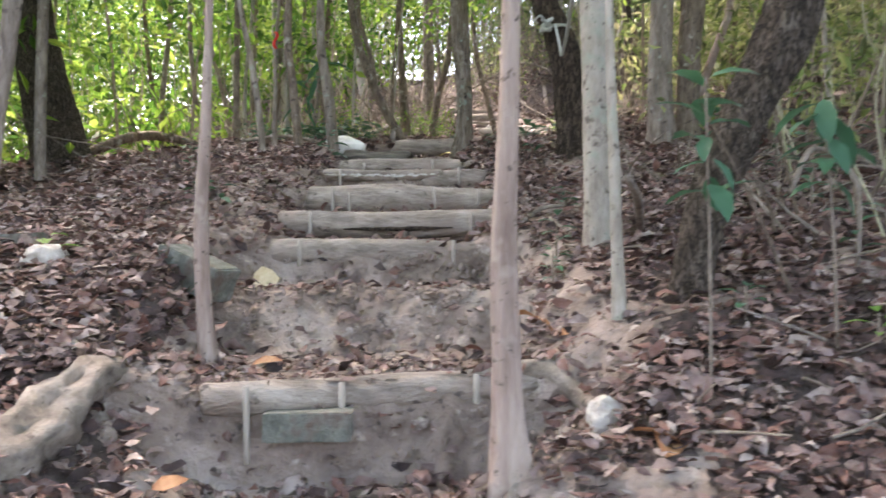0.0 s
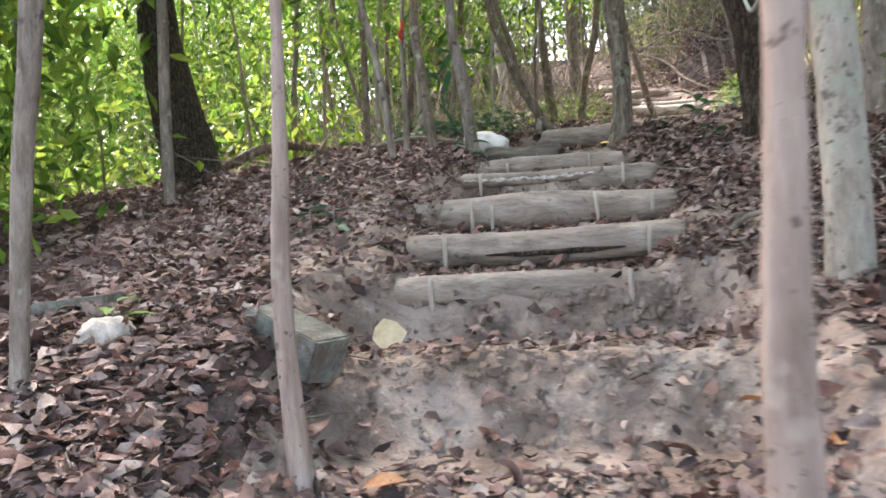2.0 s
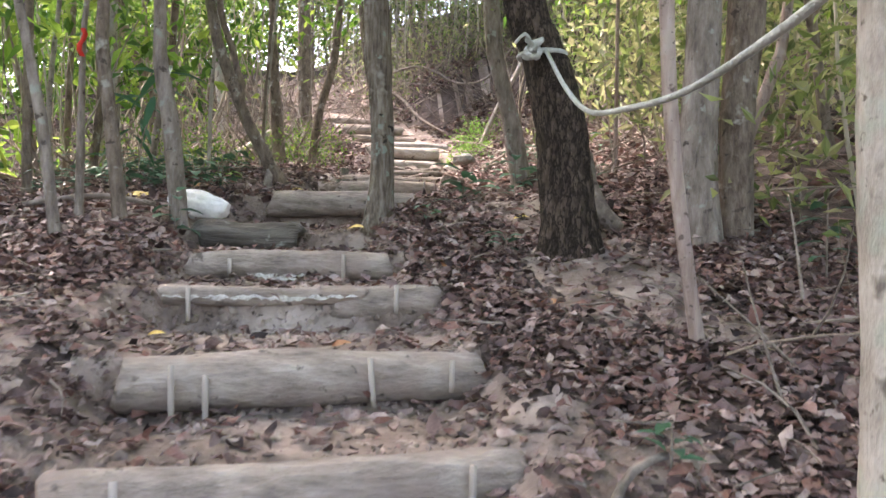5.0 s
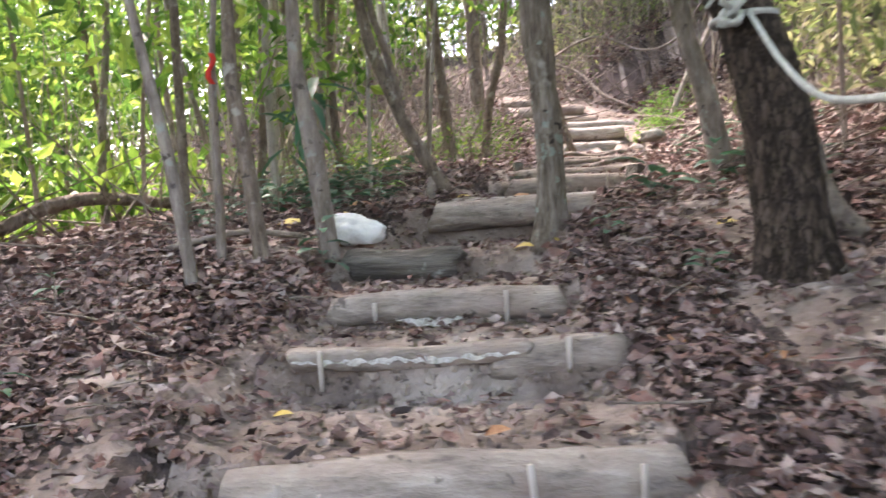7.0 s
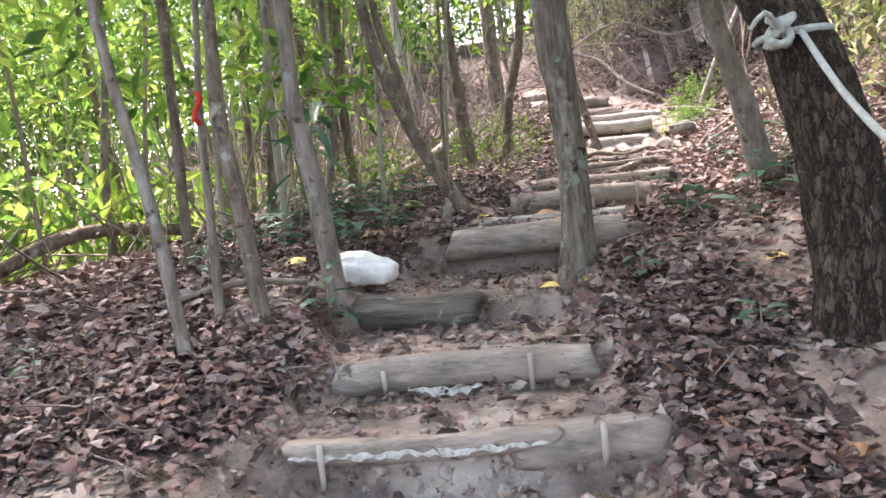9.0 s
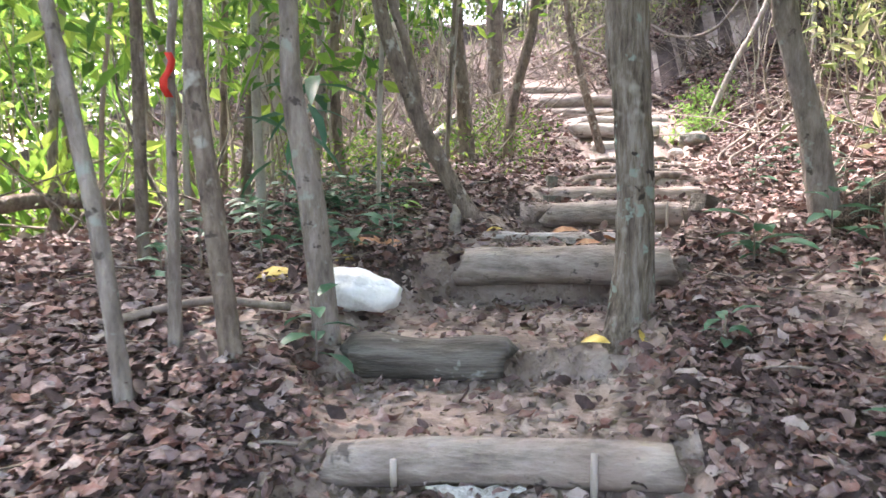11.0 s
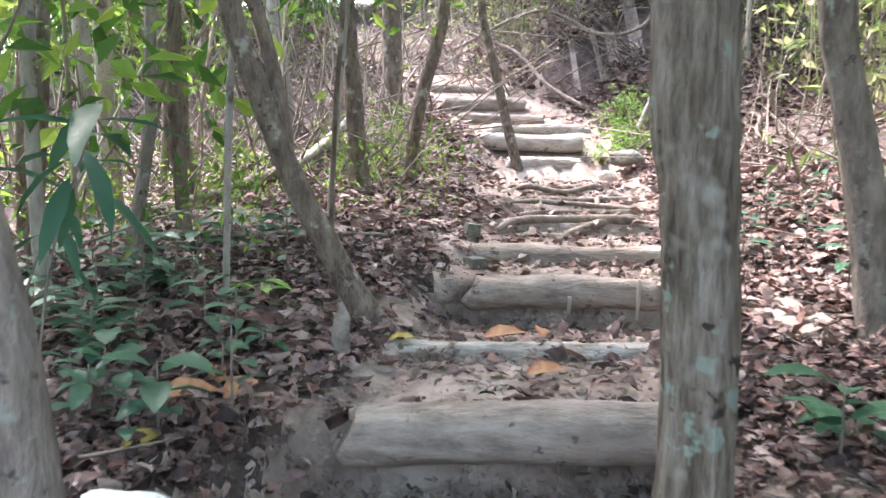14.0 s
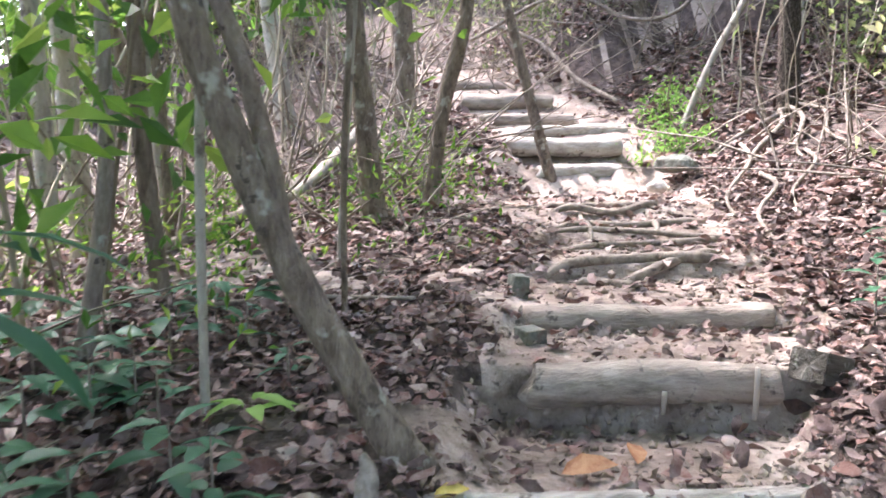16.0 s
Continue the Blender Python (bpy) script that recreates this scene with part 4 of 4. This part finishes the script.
def twigs(name, boxes, label, mat):
    verts, faces = [], []
    for x0, x1, y0, y1, number, long in boxes:
        for _ in range(number):
            x, y = random.uniform(x0, x1), random.uniform(y0, y1)
            p = Vector((x, y, ground_z(x, y) + random.uniform(0, 0.12)))
            d = Vector((random.gauss(0, 1), random.gauss(0, 1), random.uniform(0.0, 1.4) if long > 0.5 else random.uniform(-0.1, 0.2))).normalized()
            bend = Vector((random.gauss(0, 0.2), random.gauss(0, 0.2), random.gauss(0, 0.15)))
            length, r = long * random.uniform(0.4, 1.3), random.uniform(0.003, 0.007) * (1 + long)
            k0 = len(verts)
            for s in range(4):
                q = p + d * (length * s / 3) + bend * (length * (s / 3) ** 2)
                a = d.orthogonal().normalized()
                b = d.cross(a)
                for k in range(3):
                    verts.append(q + (a * math.cos(k * 2.1) + b * math.sin(k * 2.1)) * r * (1 - 0.2 * s))
            for s in range(3):
                for k in range(3):
                    faces.append((k0 + s * 3 + k, k0 + s * 3 + (k + 1) % 3, k0 + s * 3 + 3 + (k + 1) % 3, k0 + s * 3 + 3 + k))
    return tagged(part(name, from_arrays(name, verts, faces), mat), label, "twigs", kind="stuff")


twigs("ground_twigs", [(-3, -0.9, 2, 12, 170, 0.22), (0.6, 3, 2, 10, 190, 0.25), (-3, 0.3, 12, 17, 120, 0.4)], "thin dry twigs scattered over dead leaves", ROOT)
twigs("brush", [(0.9, 4.6, 17.9, 20.2, 230, 1.0), (1.3, 3.6, 2.6, 6, 90, 0.8), (-2.5, 0, 13, 19, 200, 1.3), (1.5, 6, 18, 22, 330, 1.4), (-3.5, 0.5, 14, 20, 200, 1.8), (2.8, 6, 12, 17, 140, 1.2), (-7, -2, 9.5, 17, 200, 1.5), (2, 5, 7, 11, 120, 1.0)], "tangle of thin dry stems and brushwood", ROOT)


def thicket(name, boxes, label, mat):
    """Many thin upright stems, bent a little, each tapering to a twig."""
    verts, faces = [], []
    for x0, x1, y0, y1, number, tall in boxes:
        done = 0
        while done < number:
            x, y = random.uniform(x0, x1), random.uniform(y0, y1)
            if abs(x - lerp(y, LINE)) < 1.15:
                continue
            done += 1
            lean, sway = Vector((random.gauss(0, 0.16), random.gauss(0, 0.16), 1)), Vector((random.gauss(0, 0.12), random.gauss(0, 0.12), 0))
            r, top, foot = random.uniform(0.25, 1) ** 2 * 0.02, tall * random.uniform(0.5, 1.2), Vector((x, y, ground_z(x, y) - 0.05))
            k0 = len(verts)
            for s in range(7):
                k = s / 6
                q = foot + lean * (top * k) + sway * (top * math.sin(4 * k + x) * 0.5)
                for a in range(4):
                    verts.append(q + Vector((math.cos(a * 1.571), math.sin(a * 1.571), 0)) * r * (1.1 - 0.8 * k))
            for s in range(6):
                for a in range(4):
                    faces.append((k0 + s * 4 + a, k0 + s * 4 + (a + 1) % 4, k0 + s * 4 + 4 + (a + 1) % 4, k0 + s * 4 + 4 + a))
    return tagged(part(name, from_arrays(name, verts, faces), mat), label, "undergrowth", kind="stuff")


thicket("thicket_stems", [(-7, -1.6, 11.5, 18, 110, 3.4), (-3, 4.5, 18.8, 24, 200, 4), (-12, -5, 8, 20, 120, 4), (2.8, 6, 5, 14, 80, 2.6), (3.4, 6, 14, 20, 60, 3.0), (1.8, 4, 2.5, 5.5, 60, 1.5), (-2.2, 0.0, 14.5, 18, 40, 2.4)], "thicket of thin pale upright stems in the wood", STEM)


# ---- small plants ----
def plant(x, y, height, leaves, size, mat, label, lean=(0, 0), narrow=0.42, droop=0.3, low=0.35, spread=1.0, z=None):
    """A seedling: a thin stem with single big leaves."""
    z = ground_z(x, y) if z is None else z
    base = new("seedling")
    base.location = (x, y, z)
    top = Vector((lean[0], lean[1], height))
    part("stem", tube("stem", [(0, 0, -0.02, 0.006), (lean[0] * 0.3, lean[1] * 0.3, height * 0.5, 0.005), (*top, 0.003)], 0.05, 6, 0.1, 8), ROOT, base)
    for i in range(leaves):
        k = low + (1 - low) * i / max(1, leaves - 1)
        a = i * 2.4 + x * 7
        p = np.array([[lean[0] * k * k, lean[1] * k * k, height * k]])
        d = np.array([[math.cos(a) * spread, math.sin(a) * spread, random.uniform(-droop, 0.25)]])
        s = size * random.uniform(0.7, 1.2)
        part("leaf", leaf_mesh("leaf", p + d * 0.02, d, np.array([[0, 0, 1.0]]) + chance(1, 0.15), [s], [s * narrow], 0.12, 0.25), mat, base)
    return tagged(base, label, "seedling", "seedlings on the forest floor", "thing")


GREENS = ((-0.86, 10.68, 0.10, 6, 0.16, FRESH), (-1.05, 10.3, 0.22, 8, 0.16, DEEP), (-1.35, 9.95, 0.16, 8, 0.15, DEEP), (-1.1, 11.4, 0.3, 9, 0.15, DEEP), (-0.75, 10.95, 0.15, 6, 0.12, DEEP), (-1.6, 10.6, 0.3, 8, 0.16, DEEP),
          (-1.25, 9.4, 0.2, 6, 0.14, DEEP), (-1.0, 8.15, 0.35, 7, 0.21, DEEP), (1.1, 9.0, 0.25, 7, 0.25, DEEP), (1.22, 9.1, 0.12, 5, 0.2, DEEP), (-1.5, 9.2, 0.3, 7, 0.15, DEEP), (0.96, 7.22, 0.12, 7, 0.12, DEEP), (0.63, 7.95, 0.14, 7, 0.12, DEEP), (1.62, 9.3, 0.3, 6, 0.22, DEEP), (1.75, 9.0, 0.2, 5, 0.2, DEEP),
          (1.14, 2.82, 0.12, 6, 0.1, DEEP), (0.85, 4.95, 0.16, 8, 0.1, DEEP), (0.62, 3.85, 0.3, 9, 0.09, DEEP), (0.58, 3.7, 0.2, 8, 0.08, DEEP), (-1.35, 5.1, 0.2, 6, 0.13, DEEP), (-1.55, 5.3, 0.15, 6, 0.1, DEEP), (-1.75, 3.65, 0.1, 4, 0.12, FRESH),
          (1.7, 3.1, 0.25, 6, 0.1, DEEP), (1.5, 2.6, 0.1, 5, 0.1, FRESH), (1.9, 3.9, 0.3, 8, 0.12, DEEP), (2.6, 5.4, 0.5, 8, 0.16, DEEP), (2.3, 6.2, 0.4, 8, 0.15, DEEP), (-1.9, 6.4, 0.15, 6, 0.1, DEEP), (-2.2, 7.4, 0.2, 7, 0.1, DEEP), (-1.8, 8.6, 0.25, 8, 0.12, DEEP),
          (-0.95, 11.3, 0.2, 7, 0.12, DEEP), (-2.1, 9.3, 0.3, 8, 0.13, DEEP), (1.9, 11.3, 0.3, 9, 0.14, DEEP), (1.35, 8.4, 0.1, 5, 0.1, DEEP), (-0.9, 9.85, 0.12, 6, 0.12, DEEP), (-1.5, 11.0, 0.2, 8, 0.14, DEEP), (2.0, 10.4, 0.4, 9, 0.15, DEEP), (2.3, 11.8, 0.3, 8, 0.14, DEEP))
for x, y, height, leaves, size, mat in GREENS:
    plant(x, y, height, leaves, size, mat, "small green seedling growing out of dead leaves" if mat is DEEP else "bright fresh green seedling on dead leaves")
for k in range(34):
    x, y = random.uniform(-2.4, -0.75), random.uniform(9.2, 12.0)
    plant(x, y, random.uniform(0.1, 0.35), random.randint(5, 9), random.uniform(0.1, 0.19), DEEP, "small green seedling growing out of dead leaves", narrow=random.uniform(0.4, 0.58))
for k in range(22):
    x, y = random.uniform(1.7, 3.2), random.uniform(2.6, 12)
    plant(x, y, random.uniform(0.1, 0.35), random.randint(5, 8), random.uniform(0.07, 0.14), DEEP, "small green seedling growing out of dead leaves")
plant(-1.5, 9.6, 1.05, 10, 0.40, DEEP, "tall plant with long hanging dark green leaves", (0.25, 0.0), 0.2, 1.3, 0.75, 0.8)
plant(-1.7, 9.9, 0.85, 8, 0.38, DEEP, "tall plant with long drooping green leaves", (0.3, 0.1), 0.2, 1.2, 0.6, 0.8)
plant(0.90, 2.5, 1.0, 14, 0.17, DEEP, "sapling with broad teal green leaves by a leaning trunk", (0.0, 0.05), 0.45, 1.0, 0.6, 0.6)
plant(1.36, 2.6, 0.85, 12, 0.18, DEEP, "sapling with broad hanging teal green leaves", (-0.05, 0.0), 0.42, 1.4, 0.65, 0.6)


# ---- single leaves that stand out ----
def leaf(x, y, size, mat, label, turn=0.0, narrow=0.5, lift=0.02, raised=0.0):
    z = ground_z(x, y) + lift
    m = leaf_mesh("fallen_leaf", [(0, 0, 0)], [(1, 0, 0)], [(0, -0.35, 1)], [size], [size * narrow], 0.12, 0.25)
    ob = part("fallen_leaf", m, mat)
    ob.matrix_world = pose(x, y, z, raised, -8, turn)
    return tagged(ob, label, "leaf", kind="thing")


leaf(-0.95, 4.25, 0.15, PALE, "pale yellow curled leaf beside a log step", 15, 0.95, 0.06, 50)
for x, y, s, turn in ((-1.46, 8.92, 0.22, 10), (-1.38, 8.86, 0.16, 60), (0.3, 8.24, 0.2, 20), (0.12, 8.3, 0.15, -40), (0.37, 8.2, 0.16, 70), (0.45, 8.6, 0.14, 100), (-0.46, 2.45, 0.1, 60), (-0.25, 10.2, 0.12, 10), (-1.1, 9.2, 0.15, 40), (-0.9, 6.5, 0.08, 0), (1.2, 7.9, 0.12, 0)):
    leaf(x, y, s, YELLOW, "bright yellow fallen leaf on dead leaves", turn)
for x, y, s, turn in ((-0.72, 3.2, 0.13, 10), (-0.85, 2.4, 0.14, 50), (0.5, 3.2, 0.2, 80), (0.52, 3.15, 0.18, 20), (0.48, 3.28, 0.2, 130), (0.65, 2.15, 0.2, 70), (0.72, 2.2, 0.18, 140), (0.65, 6.6, 0.16, 80), (0.9, 6.4, 0.14, 10), (-0.9, 9.7, 0.22, 100), (-1.1, 9.55, 0.24, 0), (-0.85, 9.55, 0.2, 60), (0.2, 10.4, 0.2, 0), (0.5, 10.5, 0.16, 80), (0.3, 9.9, 0.18, 10), (0.55, 7.0, 0.18, 75), (-0.1, 6.15, 0.1, 20), (0.62, 10.1, 0.2, 160)):
    leaf(x, y, s, ORANGE, "orange-brown dry leaf on the forest floor", turn)

# ---- rope and ribbon ----
rope_line = [(1.12, 7.02, 3.41, 0.012), (1.09, 6.6, 3.12, 0.012), (1.02, 6.1, 2.92, 0.012), (0.94, 5.5, 2.835, 0.012), (0.86, 4.9, 2.79, 0.012), (0.79, 4.3, 2.83, 0.012), (0.78, 4.06, 2.89, 0.012)]
rope = part("rope", tube("rope", rope_line, 0.04, 8, 0.1, 30), ROPE)
knot = part("knot", tube("knot", [(1.145 + 0.138 * math.cos(a * 0.8), 7.16 + 0.138 * math.sin(a * 0.8), 3.39 + 0.004 * a, 0.014) for a in range(0, 9)], 0.04, 8, 0.1, 30), ROPE, rope)
tangle = [(1.04 + 0.045 * math.sin(a * 1.7), 7.01 + 0.03 * math.cos(a * 2.3), 3.41 + 0.05 * math.sin(a * 1.1 + 1), 0.015) for a in range(0, 14)]
part("knot", tube("knot", tangle, 0.02, 8, 0.1, 30), ROPE, rope)
part("loose_end", tube("loose_end", [(1.04, 7.0, 3.42, 0.011), (0.97, 6.93, 3.47, 0.01), (0.92, 6.95, 3.42, 0.009)], 0.03, 8, 0.1, 30), ROPE, rope)
tagged(rope, "grey-white rope slung from a dark trunk as handrail", "rope", kind="thing")
verts = [(-1.54 + 0.018 * math.sin(k * 1.3) + s, 8.02 + 0.01 * math.cos(k), 3.62 - 0.035 * k) for k in range(6) for s in (-0.015, 0.015)]
ribbon = part("ribbon", from_arrays("ribbon", verts, [(2 * k, 2 * k + 1, 2 * k + 3, 2 * k + 2) for k in range(5)]), RED)
solid = ribbon.modifiers.new("thick", "SOLIDIFY")
solid.thickness = 0.003
tagged(ribbon, "red ribbon tied round a thin trunk", "ribbon", kind="thing")


# ---- crumbs of earth ----
def crumbs(number):
    bm = bmesh.new()
    bmesh.ops.create_icosphere(bm, subdivisions=1, radius=1)
    bm.verts.ensure_lookup_table()
    shape = np.array([v.co for v in bm.verts])
    tri = np.array([[v.index for v in f.verts] for f in bm.faces])
    bm.free()
    at = []
    while len(at) < number:
        y = random.uniform(1.8, 14.5) if len(at) % 2 else random.choice(STEPS[1:13])[0] + random.gauss(-0.02, 0.05)
        x = lerp(y, LINE) + random.uniform(-1.0, 1.0)
        if path_share(x, y) > random.random() * 0.8:
            at.append((x, y, ground_z(x, y)))
    at = np.array(at)
    size = rng.uniform(0.16, 1, (number, 1, 1)) ** 2.2 * 0.028 * rng.uniform(0.7, 1.3, (number, 1, 3))
    v = (shape[None] * (1 + 0.25 * rng.normal(size=(number, 12, 1))) * size + at[:, None]).reshape(-1, 3)
    f = (tri[None] + (np.arange(number) * 12)[:, None, None]).reshape(-1, 3)
    ob = part("earth_crumbs", from_arrays("earth_crumbs", v.tolist(), f.tolist(), True), SOIL)
    return tagged(ob, "loose crumbs of brown earth on the path", "soil", kind="stuff")


crumbs(9000)


# ---- leaf litter ----
def litter(name, x0, x1, y0, y1, number, size, simple, bare, label):
    at, up = [], []
    while len(at) < number:
        x, y = random.uniform(x0, x1), random.uniform(y0, y1)
        k = path_share(x, y)
        if simple and -2.6 < x < 2.6 and 1.2 < y < 15.5:
            continue
        worn = noise.noise((x * 1.1, y * 1.1, 20)) + 0.4 * noise.noise((x * 3.3, y * 3.3, 30))
        if random.random() < k * (bare if y > 3.4 else bare * 0.82) or (k < 0.5 and worn > 0.14 and abs(x) < 1.8 and random.random() < 0.75):
            continue
        z = ground_z(x, y)
        e = 0.05
        nrm = Vector((z - ground_z(x + e, y), z - ground_z(x, y + e), e)).normalized()
        if nrm.z < (0.5 if y > 4 or random.random() < 0.6 else 0.15):
            continue
        at.append((x, y, z + random.uniform(0.004, 0.04)))
        up.append(nrm)
    n = len(at)
    up = np.array(up) + rng.normal(size=(n, 3)) * 0.42
    s = rng.uniform(0.35, 1.0, n) ** 1.3 * 1.7 * size
    mesh = leaf_mesh(name, at, chance(n) * (1, 1, 0.2), up, s, s * rng.uniform(0.3, 0.62, n), rng.uniform(-0.2, 0.3, n), rng.uniform(-0.6, 0.7, n), simple)
    co = np.empty(len(mesh.vertices) * 3)
    mesh.vertices.foreach_get("co", co)
    co = co.reshape(n, -1, 3)
    co += rng.normal(size=co.shape) * (0.055 * s)[:, None, None]
    mesh.vertices.foreach_set("co", co.ravel())
    mesh.update()
    return tagged(part(name, mesh, LITTER), label, "leaf litter", kind="stuff")


litter("near_leaf_litter", -2.8, 2.8, 0.9, 9.6, 64000, 0.06, False, 0.9, "mauve-brown dead leaves covering the slope")
litter("mid_leaf_litter", -3.2, 3.6, 9.4, 15.5, 28000, 0.07, False, 0.86, "reddish brown dead leaves beside the upper path")
litter("far_leaf_litter", -10, 9, -4, 23, 26000, 0.13, True, 0.97, "dead leaves strewn through the wood")
litter("side_leaf_litter", -7.5, -2.7, 5.5, 14.5, 15000, 0.09, False, 0.97, "dead leaves in the sunlit hollow beside the path")
litter("bank_leaf_litter", 0.3, 5.5, 15.4, 21, 9000, 0.085, False, 0.9, "dead leaves lying over the upper bank")
